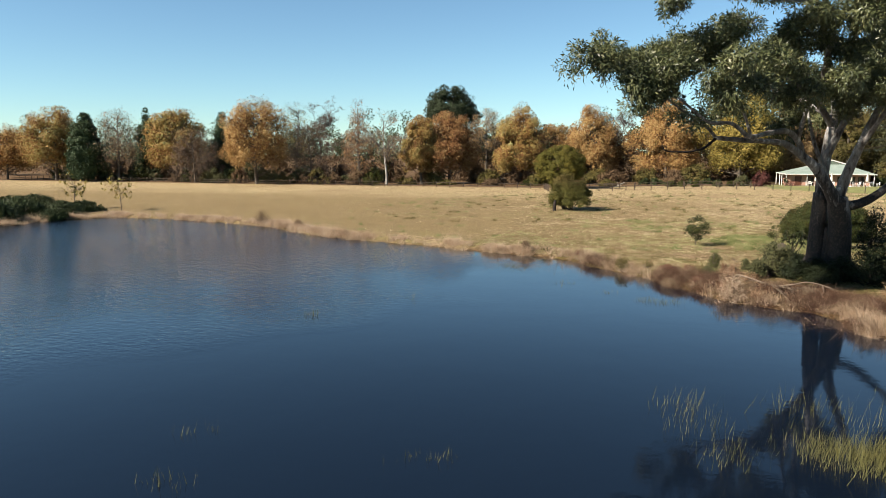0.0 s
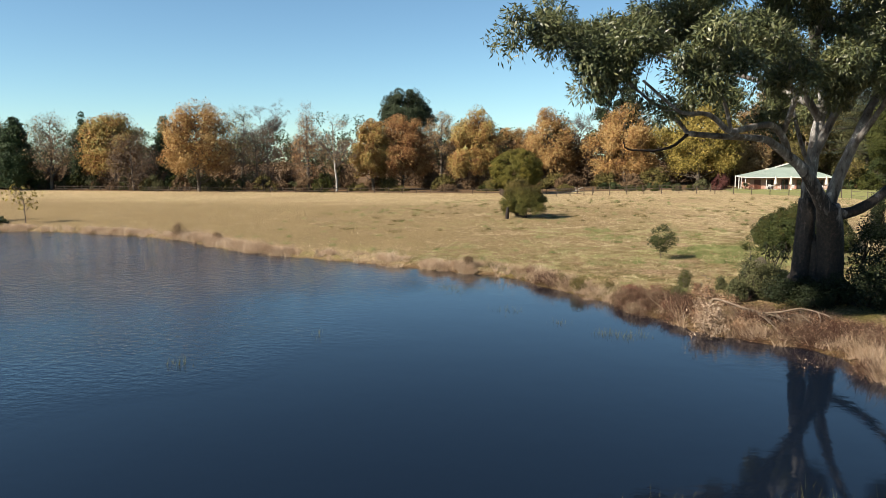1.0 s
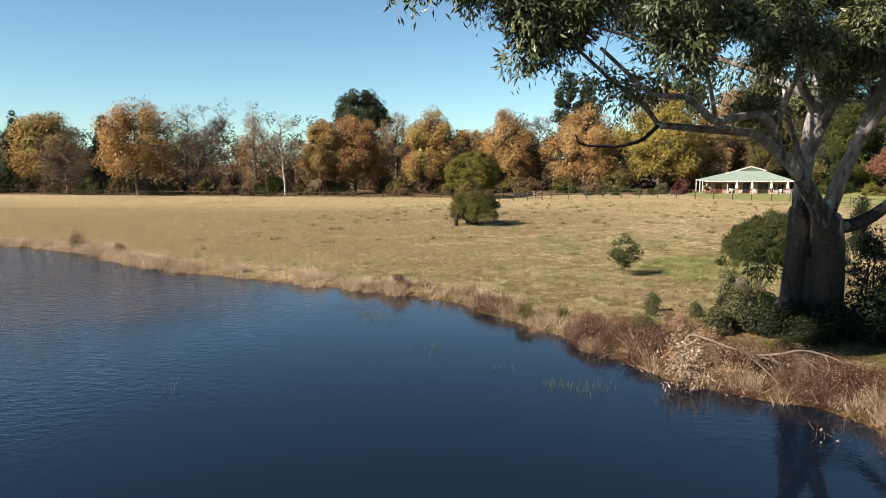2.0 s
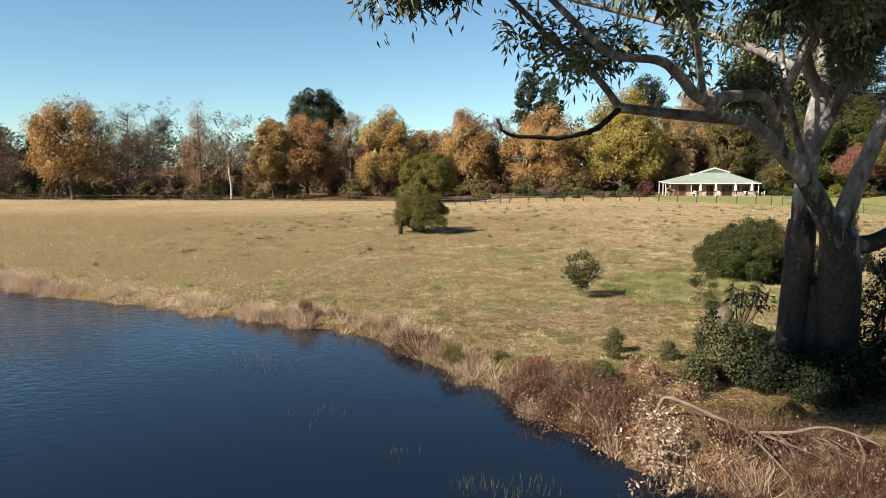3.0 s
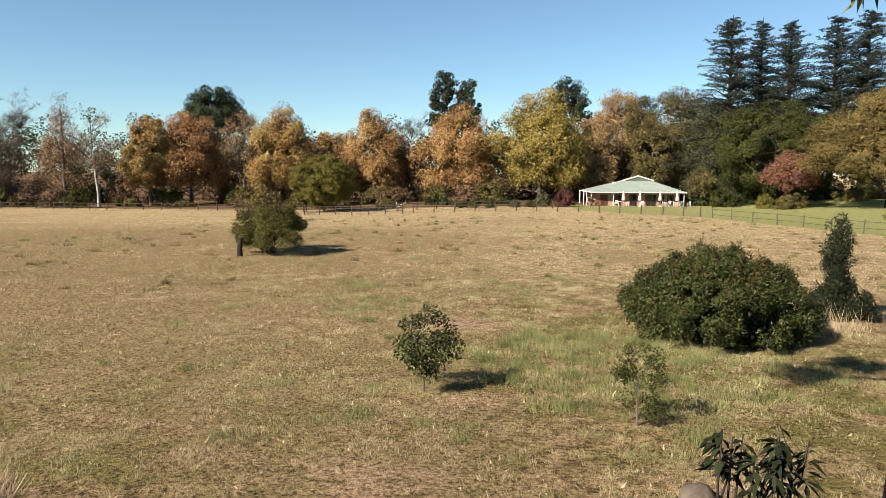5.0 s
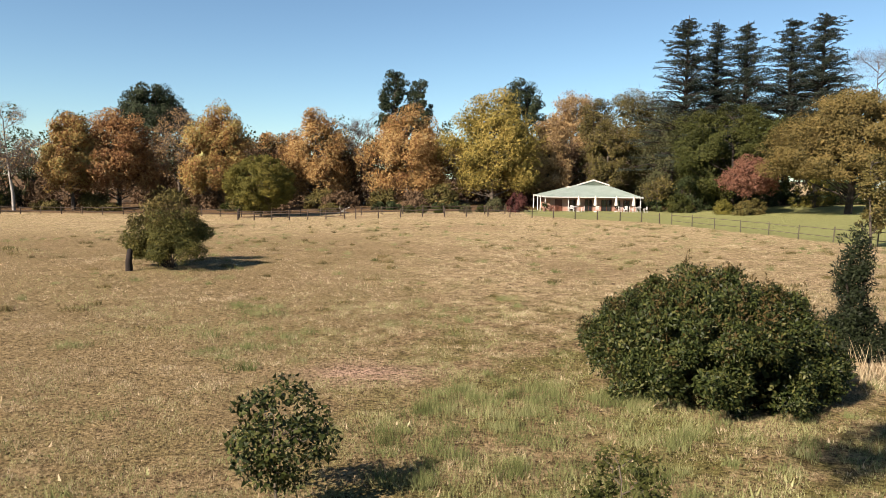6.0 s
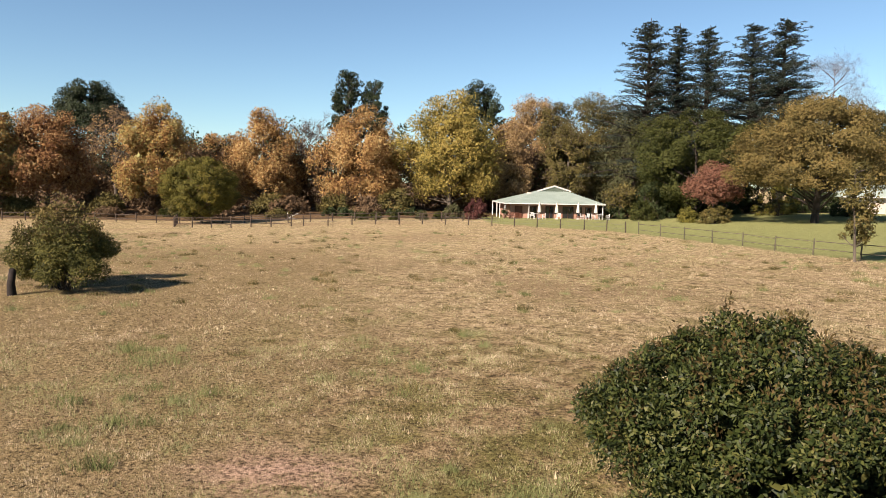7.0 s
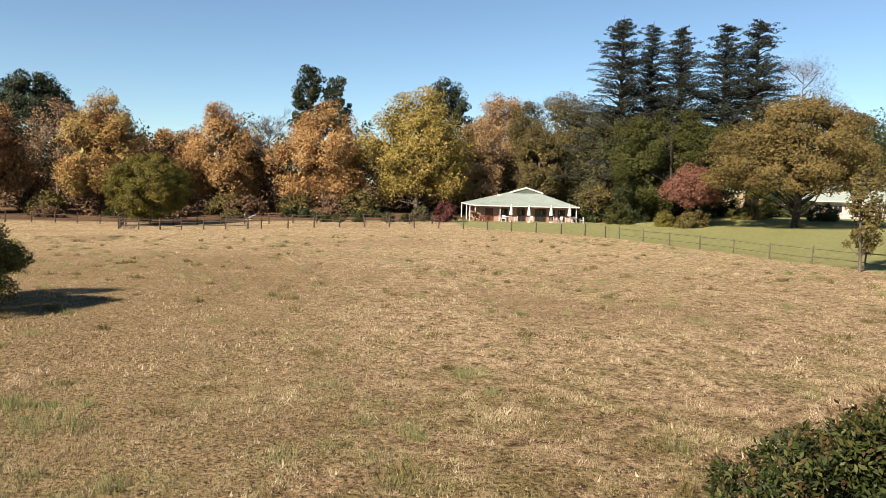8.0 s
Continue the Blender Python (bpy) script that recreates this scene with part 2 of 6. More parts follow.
WHITE = plain_mat("white_paint", (0.48, 0.46, 0.43), (0.57, 0.55, 0.51), 1.5, 0.5)
WALL = plain_mat("salmon_plaster", (0.33, 0.185, 0.135), (0.38, 0.23, 0.175), 1.2, 0.85, 0.01)
CREAM = plain_mat("cream_plaster", (0.44, 0.38, 0.33), (0.50, 0.44, 0.39), 1.2, 0.85, 0.01)
PAVING = plain_mat("verandah_tiles", (0.18, 0.102, 0.072), (0.228, 0.138, 0.102), 3.0, 0.6)
DOOR_WOOD = plain_mat("red_brown_door", (0.084, 0.03, 0.018), (0.12, 0.048, 0.03), 3.0, 0.5)
CANVAS = plain_mat("cream_canvas", (0.50, 0.46, 0.38), (0.58, 0.54, 0.46), 4.0, 0.9)
PLASTIC = plain_mat("white_plastic", (0.44, 0.43, 0.41), (0.52, 0.51, 0.49), 3.0, 0.35)
glass, gt, gb = material("window_glass")
gb.inputs["Base Color"].default_value, gb.inputs["Roughness"].default_value, gb.inputs["Specular IOR Level"].default_value = (0.015, 0.015, 0.018, 1), 0.05, 0.6

GUM_LEAF = leaf_mat("gum_leaves", [(0.012, 0.0175, 0.0085), (0.04, 0.05, 0.0205), (0.087, 0.096, 0.04), (0.165, 0.16, 0.07)], 0.3, 0.18, 0.42, 0.3, 0.9, 0.6)
ORANGE = leaf_mat("orange_leaves", [(0.0918, 0.04536, 0.0216), (0.2214, 0.1166, 0.0432), (0.3132, 0.1922, 0.07344), (0.3888, 0.283, 0.1296)], 0.35, 0.2, patch_scale=0.3, own=0.8)
GOLD = leaf_mat("golden_leaves", [(0.1242, 0.05616, 0.02376), (0.243, 0.135, 0.04752), (0.2916, 0.2106, 0.07128), (0.2214, 0.2106, 0.08424)], 0.5, 0.2, patch_scale=0.2, own=0.8)
RUST = leaf_mat("rusty_leaves", [(0.09375, 0.0475, 0.02625), (0.2063, 0.1025, 0.0475), (0.3, 0.1688, 0.0775), (0.3625, 0.25, 0.125)], 0.4, 0.2, patch_scale=0.3, own=0.8)
YELLOW = leaf_mat("yellow_green_leaves", [(0.0648, 0.06, 0.018), (0.156, 0.126, 0.0312), (0.258, 0.1956, 0.048), (0.342, 0.258, 0.0816)], 0.45, 0.2, patch_scale=0.22, own=0.8)
PALE = leaf_mat("pale_tan_leaves", [(0.132, 0.084, 0.048), (0.216, 0.15, 0.084), (0.276, 0.204, 0.12)], 0.3, 0.3)
PINKISH = leaf_mat("gold_pink_leaves", [(0.13, 0.075, 0.035), (0.27, 0.175, 0.08), (0.38, 0.27, 0.135)], 0.35, 0.2, own=0.7)
BROWN = leaf_mat("brown_leaves", [(0.0567, 0.03645, 0.02268), (0.1134, 0.0729, 0.0405), (0.1782, 0.1134, 0.0648)], 0.3, 0.2)
DARK_GREEN = leaf_mat("dark_green_leaves", [(0.0156, 0.0228, 0.0096), (0.0324, 0.0444, 0.0168), (0.0624, 0.0744, 0.0276)], 0.3, 0.12, 0.5)
EVERGREEN = leaf_mat("evergreen_leaves", [(0.016, 0.028, 0.013), (0.034, 0.055, 0.026), (0.062, 0.085, 0.04)], 0.3, 0.15, 0.55)
BLUE_GREEN = leaf_mat("blue_green_needles", [(0.01122, 0.01734, 0.01326), (0.0255, 0.03468, 0.0255), (0.051, 0.05865, 0.0408)], 0.3, 0.1, 0.6)
GUM_FAR = leaf_mat("far_gum_leaves", [(0.0132, 0.02112, 0.01056), (0.0297, 0.0396, 0.0198), (0.0528, 0.0627, 0.0297)], 0.3, 0.15, 0.5)
SPREAD_LEAF = leaf_mat("olive_bronze_leaves", [(0.03, 0.026, 0.0095), (0.075, 0.06, 0.02), (0.135, 0.1, 0.034), (0.172, 0.117, 0.046)], 0.35, 0.15)
DEEP_ORANGE = leaf_mat("deep_red_orange_leaves", [(0.07, 0.03, 0.015), (0.175, 0.082, 0.034), (0.26, 0.145, 0.06), (0.34, 0.235, 0.11)], 0.35, 0.2, patch_scale=0.3, own=0.8)
OLIVE = leaf_mat("olive_leaves", [(0.02409, 0.02299, 0.008755), (0.06349, 0.05474, 0.01752), (0.1095, 0.08976, 0.02847), (0.1533, 0.1029, 0.03941)], 0.35, 0.15)
MID_GREEN = leaf_mat("mid_green_leaves", [(0.01518, 0.0207, 0.00552), (0.0414, 0.04692, 0.01173), (0.0828, 0.07935, 0.0207)], 0.3, 0.2)
DOME_GREEN = leaf_mat("dome_green_leaves", [(0.02815, 0.02956, 0.008445), (0.08793, 0.08096, 0.01688), (0.1759, 0.1373, 0.02815)], 0.35, 0.1)
GREY_GREEN = leaf_mat("grey_green_leaves", [(0.02784, 0.03132, 0.01392), (0.06525, 0.06786, 0.02958), (0.1218, 0.1131, 0.05394)], 0.35, 0.2)
BUSH_GREEN = leaf_mat("bush_leaves", [(0.0064, 0.0104, 0.0032), (0.0168, 0.0248, 0.0064), (0.0368, 0.0464, 0.012), (0.084, 0.08, 0.024)], 0.25, 0.05, 0.5, 0.12, 1.5, 0.8)
# conifer green taken near black, so shade is in the colour of these leaves
SHADE_DARK_LEAF = leaf_mat("shade_dark_leaves", [(0.004, 0.006, 0.003), (0.012, 0.017, 0.007), (0.028, 0.034, 0.014)], 0.3, 0.04, 0.55, 0.1)
BUSH_TIPS = leaf_mat("bronze_shoots", [(0.022, 0.016, 0.006), (0.055, 0.038, 0.014), (0.1, 0.07, 0.026)], 0.3, 0.1)
FIELD_BUSH = leaf_mat("field_bush_leaves", [(0.01462, 0.01872, 0.005265), (0.04095, 0.04329, 0.01053), (0.0936, 0.08483, 0.02106), (0.158, 0.1199, 0.0351)], 0.35, 0.05, patch_scale=1.1)
RED_LEAF = leaf_mat("red_leaves", [(0.072, 0.033, 0.021), (0.15, 0.069, 0.045), (0.216, 0.114, 0.075)], 0.3, 0.25)
PURPLE_LEAF = leaf_mat("purple_leaves", [(0.036, 0.013, 0.012), (0.08, 0.029, 0.025), (0.125, 0.055, 0.045)], 0.3, 0.2)
GRASS = leaf_mat("dry_grass", [(0.1456, 0.1053, 0.06048), (0.3808, 0.2934, 0.177), (0.56, 0.448, 0.2912), (0.6944, 0.5824, 0.4144)], 0.2, 0.2, 0.8, 0.05, 0.35, 0.34, 0.55, 2.1, 0.75)
BROWN_GRASS = leaf_mat("brown_grass", [(0.1083, 0.07182, 0.04104), (0.2565, 0.1801, 0.1072), (0.4218, 0.3135, 0.1961)], 0.2, 0.2, 0.8, 0.05, 0.35, 0.34, 0.55, 2.1, 0.75)
GREEN_GRASS = leaf_mat("olive_grass", [(0.1123, 0.1236, 0.04493), (0.2583, 0.2673, 0.11), (0.4717, 0.4549, 0.2415)], 0.2, 0.2, 0.8, 0.05, 0.4, 0.4, 0.3, 2.0, 0.7)
TUSSOCK = leaf_mat("green_tussock_grass", [(0.0418, 0.05168, 0.0152), (0.0988, 0.114, 0.03952), (0.19, 0.1991, 0.0836), (0.266, 0.2622, 0.1292)], 0.5, 0.2, 0.8, 0.05, 0.9, 0.35, sward=0.6)
REED = leaf_mat("dry_reeds", [(0.1568, 0.09856, 0.05824), (0.3248, 0.2296, 0.1512), (0.448, 0.3416, 0.2408), (0.56, 0.4536, 0.336)], 0.35, 0.35, 0.8, 0.05, 0.6)
WATER_REED = leaf_mat("yellow_green_reeds", [(0.054, 0.054, 0.018), (0.108, 0.1013, 0.0315), (0.171, 0.153, 0.0585)], 0.3, 0.25, 0.6, 0.3, 0.8)
DEAD_LEAF = leaf_mat("dead_leaves", [(0.075, 0.036, 0.02), (0.17, 0.096, 0.056), (0.28, 0.186, 0.118), (0.4, 0.305, 0.215)], 0.35, 0.2, 0.8, 0.05, 1.4, 0.6)
PALE_DEAD = leaf_mat("pale_dead_leaves", [(0.11, 0.07, 0.045), (0.27, 0.195, 0.135), (0.44, 0.35, 0.265)], 0.35, 0.2, 0.8, 0.05, 1.4, 0.7)


# ---- building helpers ----
def fast_mesh(name, verts, k, smooth=False):
    """A mesh of loose faces with k corners each, from an array of their corners in turn."""
    verts = np.asarray(verts, dtype=np.float32).reshape(-1, 3)
    n = len(verts) // k
    me = bpy.data.meshes.new(name)
    me.vertices.add(n * k)
    me.vertices.foreach_set("co", verts.ravel())
    me.loops.add(n * k)
    me.loops.foreach_set("vertex_index", np.arange(n * k, dtype=np.int32))
    me.polygons.add(n)
    me.polygons.foreach_set("loop_start", np.arange(0, n * k, k, dtype=np.int32))
    me.update()
    me.validate()
    return me


def link_mesh(name, me, mat, parent=None, label=""):
    me.materials.append(mat)
    ob = new(name, me)
    if parent is not None:
        ob.parent = parent
    if label:
        tagged(ob, label)
    return ob


def part(name, bm, mat, parent=None, label=""):
    me = bpy.data.meshes.new(name)
    bm.to_mesh(me)
    bm.free()
    return link_mesh(name, me, mat, parent, label)


def thing(name, x, y, z, label, category, group="", turn=0.0):
    ob = new(name)
    ob.matrix_basis = pose(x, y, z, 0, 0, turn)
    ob.empty_display_size = 0.2
    return tagged(ob, label, category, group)


def box(bm, x0, x1, y0, y1, z0, z1, bevel=0.0):
    made = bmesh.ops.create_cube(bm, size=1.0, matrix=Matrix.LocRotScale(((x0 + x1) / 2, (y0 + y1) / 2, (z0 + z1) / 2), None, (x1 - x0, y1 - y0, z1 - z0)))
    if bevel:
        edges = list({e for v in made["verts"] for e in v.link_edges})
        bmesh.ops.bevel(bm, geom=edges, offset=bevel, segments=1, affect="EDGES")
    return bm


class Tubes:
    """Collects tapered round limbs into one mesh."""

    def __init__(self):
        self.v, self.f, self.n = [], [], 0

    def add(self, pts, radii, sides=6):
        pts = np.asarray(pts, dtype=float)
        radii = np.asarray(radii, dtype=float)
        tan = np.gradient(pts, axis=0)
        tan /= np.linalg.norm(tan, axis=1)[:, None] + 1e-9
        ref = np.array([0.31, 0.52, 0.79]) if abs(tan[0] @ np.array([0.31, 0.52, 0.79])) < 0.93 else np.array([1.0, 0, 0])
        side = np.cross(tan, ref)
        side /= np.linalg.norm(side, axis=1)[:, None] + 1e-9
        up = np.cross(side, tan)
        a = np.arange(sides) * 2 * math.pi / sides
        ring = pts[:, None] + radii[:, None, None] * (np.cos(a)[None, :, None] * side[:, None] + np.sin(a)[None, :, None] * up[:, None])
        m, s0 = len(pts), self.n
        self.v.extend(map(tuple, ring.reshape(-1, 3)))
        for i in range(m - 1):
            for j in range(sides):
                p, q = s0 + i * sides + j, s0 + i * sides + (j + 1) % sides
                self.f.append((p, q, q + sides, p + sides))
        self.v.append(tuple(pts[-1] + tan[-1] * radii[-1] * 0.6))
        tip = s0 + m * sides
        for j in range(sides):
            self.f.append((s0 + (m - 1) * sides + j, s0 + (m - 1) * sides + (j + 1) % sides, tip))
        self.n = tip + 1

    def mesh(self, name):
        me = bpy.data.meshes.new(name)
        me.from_pydata(self.v, [], self.f)
        me.polygons.foreach_set("use_smooth", [True] * len(me.polygons))
        me.update()
        return me


def curve_through(pts, n=5):
    """A smooth path through points (Catmull-Rom)."""
    p = np.asarray(pts, dtype=float)
    p = np.vstack([2 * p[0] - p[1], p, 2 * p[-1] - p[-2]])
    out = []
    for i in range(1, len(p) - 2):
        for s in np.arange(n) / n:
            out.append(0.5 * (2 * p[i] + (p[i + 1] - p[i - 1]) * s + (2 * p[i - 1] - 5 * p[i] + 4 * p[i + 1] - p[i + 2]) * s * s
                              + (3 * p[i] - p[i - 1] - 3 * p[i + 1] + p[i + 2]) * s ** 3))
    out.append(p[-2])
    return np.array(out)


def unit(v):
    return v / (np.linalg.norm(v, axis=-1, keepdims=True) + 1e-9)


def leaf_cloud(rng, centres, radii, per, length, width, droop=0.0, shell=0.5, flat=0.0, corners=4, heart=None, pull=0.9, rnd=0.7):
    """Corners of lozenge leaves round clump centres. shell: how far they keep to the clump's outside; flat: how level they lie;
    heart: the middle of the crown, away from which the leaves face."""
    k = len(centres)
    c = np.repeat(np.asarray(centres, dtype=float), per, axis=0)
    r = np.repeat(np.asarray(radii, dtype=float).reshape(k, -1), per, axis=0)
    out = unit(rng.normal(size=(len(c), 3)))
    dist = shell + (1 - shell) * rng.random((len(c), 1)) ** 0.5
    p = c + out * dist * r
    d = unit(rng.normal(size=(len(c), 3)) + 0.8 * out + np.array([0, 0, -droop]))
    if flat:
        d[:, 2] *= 1 - flat
        d = unit(d)
    nrm = unit(rnd * rng.normal(size=(len(c), 3)) + 1.2 * out + np.array([0, 0, 0.35 + 2.5 * flat]))
    if heart is not None:
        h = np.broadcast_to(np.asarray(heart, dtype=float), (k, 3))
        nrm = unit(nrm + pull * unit(p - np.repeat(h, per, axis=0)))
    s = unit(np.cross(d, nrm))
    size = (0.65 + 0.7 * rng.random((len(c), 1)))
    le, wi = length * size, width * size
    if corners == 3:
        return np.stack([p + s * wi * 0.5, p + d * le, p - s * wi * 0.5], axis=1)
    bend = np.cross(s, d) * le * 0.08
    return np.stack([p, p + d * le * 0.45 + s * wi * 0.5 + bend, p + d * le, p + d * le * 0.45 - s * wi * 0.5 + bend], axis=1)


def blades(rng, base, height, width, lean=0.35, tips=None):
    """Corners of single-triangle grass blades on base points."""
    n = len(base)
    a = rng.random(n) * 2 * math.pi
    h = (height * (0.55 + 0.9 * rng.random(n)))[:, None]
    side = np.stack([np.cos(a), np.sin(a), np.zeros(n)], 1) * (width * (0.6 + 0.8 * rng.random(n)))[:, None]
    b = rng.random(n) * 2 * math.pi
    tip = np.stack([np.cos(b), np.sin(b), np.zeros(n)], 1) * lean * h * (0.3 + rng.random((n, 1))) + np.array([0, 0, 1.0]) * h
    if tips is not None:
        tip = tip + tips * h
    return np.stack([base - side, base + side, base + tip], axis=1)


# ---- the large structure: ground, pond, lawn ----
SHORE = np.array([(6.9, 30.7), (6.1, 32.0), (5.8, 33.5), (4.7, 34.5), (3.3, 34.9), (2.0, 35.6), (0.9, 37.3), (-0.3, 38.8), (-1.6, 40.3), (-3.0, 41.5), (-4.7, 43.5),
                  (-6.1, 45.3), (-7.8, 46.1), (-10.6, 46.7), (-13.8, 47.7), (-16.8, 49.0), (-21.8, 50.0), (-27.5, 52.4), (-34.0, 56.6), (-40.4, 58.6), (-47.8, 59.9),
                  (-54.2, 59.9), (-57.5, 55.4), (-57.0, 49.0), (-60.0, 40.0), (-62.0, 15.0), (-52.0, -15.0), (-20.0, -30.0), (12.0, -22.0), (17.0, 5.0), (14.0, 22.0), (10.0, 28.5)])
LAWN = np.array([(12.5, 170.0), (13.5, 136.0), (18.6, 128.5), (24.6, 124.5), (27.4, 119.8), (29.4, 113.3), (31.7, 106.9), (33.6, 100.2), (36.5, 94.5), (60.0, 82.0), (130.0, 60.0), (130.0, 170.0)])


def inside(poly, x, y):
    res = np.zeros(x.shape, dtype=bool)
    for (ax, ay), (bx, by) in zip(poly, np.roll(poly, -1, axis=0)):
        cross = (ay > y) != (by > y)
        res ^= cross & (x < (bx - ax) * (y - ay) / (by - ay + 1e-12) + ax)
    return res


def edge_distance(poly, x, y):
    best = np.full(x.shape, 1e9)
    for (ax, ay), (bx, by) in zip(poly, np.roll(poly, -1, axis=0)):
        dx, dy = bx - ax, by - ay
        s = np.clip(((x - ax) * dx + (y - ay) * dy) / (dx * dx + dy * dy), 0, 1)
        best = np.minimum(best, np.hypot(x - ax - s * dx, y - ay - s * dy))
    return best


def shore_distance(x, y):
    """Metres from the waterline, below zero in the pond. The line wavers a little."""
    d = edge_distance(SHORE, x, y)
    d = np.where(inside(SHORE, x, y), -d, d)
    return d + 0.28 * np.sin(1.9 * x + 0.8 * y) * np.sin(1.1 * y - 0.7 * x) + 0.14 * np.sin(4.7 * x + 1.3) * np.sin(4.1 * y)


def drifts(x, y, size, seed):
    """Smooth random drifts between -1 and 1, about size metres across."""
    u, v = x / size + seed * 17.31, y / size + seed * 5.77
    iu, iv = np.floor(u), np.floor(v)
    fu, fv = u - iu, v - iv
    fu, fv = fu * fu * (3 - 2 * fu), fv * fv * (3 - 2 * fv)

    def at(a, b):
        h = np.sin(a * 127.1 + b * 311.7 + seed * 74.7) * 43758.5453
        return h - np.floor(h)

    low = at(iu, iv) * (1 - fu) + at(iu + 1, iv) * fu
    high = at(iu, iv + 1) * (1 - fu) + at(iu + 1, iv + 1) * fu
    return 2 * (low * (1 - fv) + high * fv) - 1


def smoothstep(a, b, v):
    s = np.clip((v - a) / (b - a), 0, 1)
    return s * s * (3 - 2 * s)


def ground_z(x, y, d=None):
    x, y = np.asarray(x, dtype=float), np.asarray(y, dtype=float)
    d = shore_distance(x, y) if d is None else d
    land = 0.30 * (1 - np.exp(-np.maximum(d, 0) / 0.9)) + 0.03
    bed = np.maximum(-1.4, 0.28 * d)
    z = np.where(d > 0, land, bed)
    rough = 0.035 * np.sin(0.9 * x + 0.4 * y) * np.sin(0.7 * y - 0.3 * x) + 0.02 * np.sin(2.7 * x) * np.sin(2.3 * y + 1)
    return z + np.where(d > 0, rough, 0) + 1.3 * smoothstep(34, 64, x) * smoothstep(70, 105, y) - 0.85 * smoothstep(6, -30, x) * smoothstep(78, 138, y)


def gz(x, y):
    return float(ground_z(np.array([x]), np.array([y]))[0])


def spread(lo, a, b, step, hi, n):
    """Coordinates that lie close together from a to b and widen towards lo and hi."""
    g = np.linspace(0, 1, n + 1)[1:] ** 3
    return np.concatenate([(a - (a - lo) * g)[::-1], np.arange(a, b, step), b + (hi - b) * g])


gx, gy = spread(-2600, -64, 58, 0.75, 2600, 20), spread(-2600, -32, 152, 0.75, 2600, 20)
X, Y = np.meshgrid(gx, gy)
D = shore_distance(X.ravel(), Y.ravel())
Z = ground_z(X.ravel(), Y.ravel(), D)
me = bpy.data.meshes.new("ground")
nx, ny = len(gx), len(gy)
idx = np.arange(nx * ny).reshape(ny, nx)
quads = np.stack([idx[:-1, :-1], idx[:-1, 1:], idx[1:, 1:], idx[1:, :-1]], -1).reshape(-1, 4).astype(np.int32)
me.vertices.add(nx * ny)
me.vertices.foreach_set("co", np.stack([X.ravel(), Y.ravel(), Z], 1).astype(np.float32).ravel())
me.loops.add(quads.size)
me.loops.foreach_set("vertex_index", quads.ravel())
me.polygons.add(len(quads))
me.polygons.foreach_set("loop_start", np.arange(0, quads.size, 4, dtype=np.int32))
me.polygons.foreach_set("use_smooth", np.ones(len(quads), dtype=bool))
me.update()
me.validate()
lawn_in = np.where(inside(LAWN, X.ravel(), Y.ravel()), 1.0, 0.0)
green = 0.3 + 0.35 * smoothstep(66, 54, Y.ravel()) + 0.55 * np.exp(-((X.ravel() + 6) ** 2 / 260 + (Y.ravel() - 58) ** 2 / 160)) + 1.3 * np.exp(-((X.ravel() - 7) ** 2 / 55 + (Y.ravel() - 52) ** 2 / 60)) + 0.75 * np.exp(-((D - 4.5) / 4) ** 2)
gxx, gyy = X.ravel(), Y.ravel()


def bare_at(x, y):
    """How bare the trodden patches of the pasture are, 0 to 1."""
    a = 1.0 * np.exp(-(((x - 1.3) / 1.7) ** 2 + ((y - 59.4) / 0.95) ** 2) ** 1.5)
    return a + 0.55 * np.exp(-((x - 0.2) / 2.2) ** 2 - ((y - 47.3) / 0.9) ** 2) + 0.5 * np.exp(-((x - 1.6) / 1.6) ** 2 - ((y - 51.0) / 0.8) ** 2)


drift = 0.8 * drifts(gxx, gyy, 9.0, 1) + 0.5 * drifts(gxx, gyy, 3.2, 2) + 0.25 * drifts(gxx, gyy, 1.4, 3)
green = green + 0.9 * np.exp(-((gxx + 11.5) ** 2 / 14 + (gyy - 77.8) ** 2 / 6))
green = np.clip(1.15 * green + 0.4 * drift * smoothstep(100, 60, gyy), 0.08, 1.2)
bare = bare_at(gxx, gyy) + 0.4 * np.clip(drift - 0.6, 0, 0.5) * smoothstep(48, 54, gyy)
# the oval round (7.2, 43.4) paints the gum's shade; beyond y = 142 darker floor
for name, val in (("lawn", lawn_in), ("thatch_shade", smoothstep(72, 64, gyy) * smoothstep(22, 17, gxx) * smoothstep(-18, -12, gxx) + 0.45 * smoothstep(62, 70, gyy) * smoothstep(104, 90, gyy)), ("bare", bare), ("green", green), ("mud_shade", np.maximum(np.maximum(0.85 * smoothstep(0.55, -0.1, D) + 0.8 * smoothstep(142.5, 146, gyy) * smoothstep(14, 8, gxx) + 0.8 * smoothstep(150, 154, gyy) * smoothstep(8, 14, gxx) * smoothstep(78, 70, gxx), 0.85 * np.exp(-(((gxx - 7.2) / 2.3) ** 2 + ((gyy - 43.4) / 1.9) ** 2) ** 2)), 0.6 * smoothstep(5.0, 0.8, D) * smoothstep(-2.5, 2.0, gxx) * smoothstep(46, 40, gyy))), ("dull_brown", 0.9 * smoothstep(47, 58, gyy) * smoothstep(125, 80, gyy) * smoothstep(7, -6, gxx) + 0.1 * smoothstep(90, 60, gyy) + 0.22 * drift * smoothstep(9, -10, gxx))):
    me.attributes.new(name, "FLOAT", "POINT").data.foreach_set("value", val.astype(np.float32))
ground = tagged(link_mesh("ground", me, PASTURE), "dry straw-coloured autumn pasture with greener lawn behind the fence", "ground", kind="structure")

bm = bmesh.new()
grown = SHORE + unit(SHORE - SHORE.mean(axis=0)) * 1.2
bm.faces.new([bm.verts.new((px, py, 0.0)) for px, py in grown[::-1]])
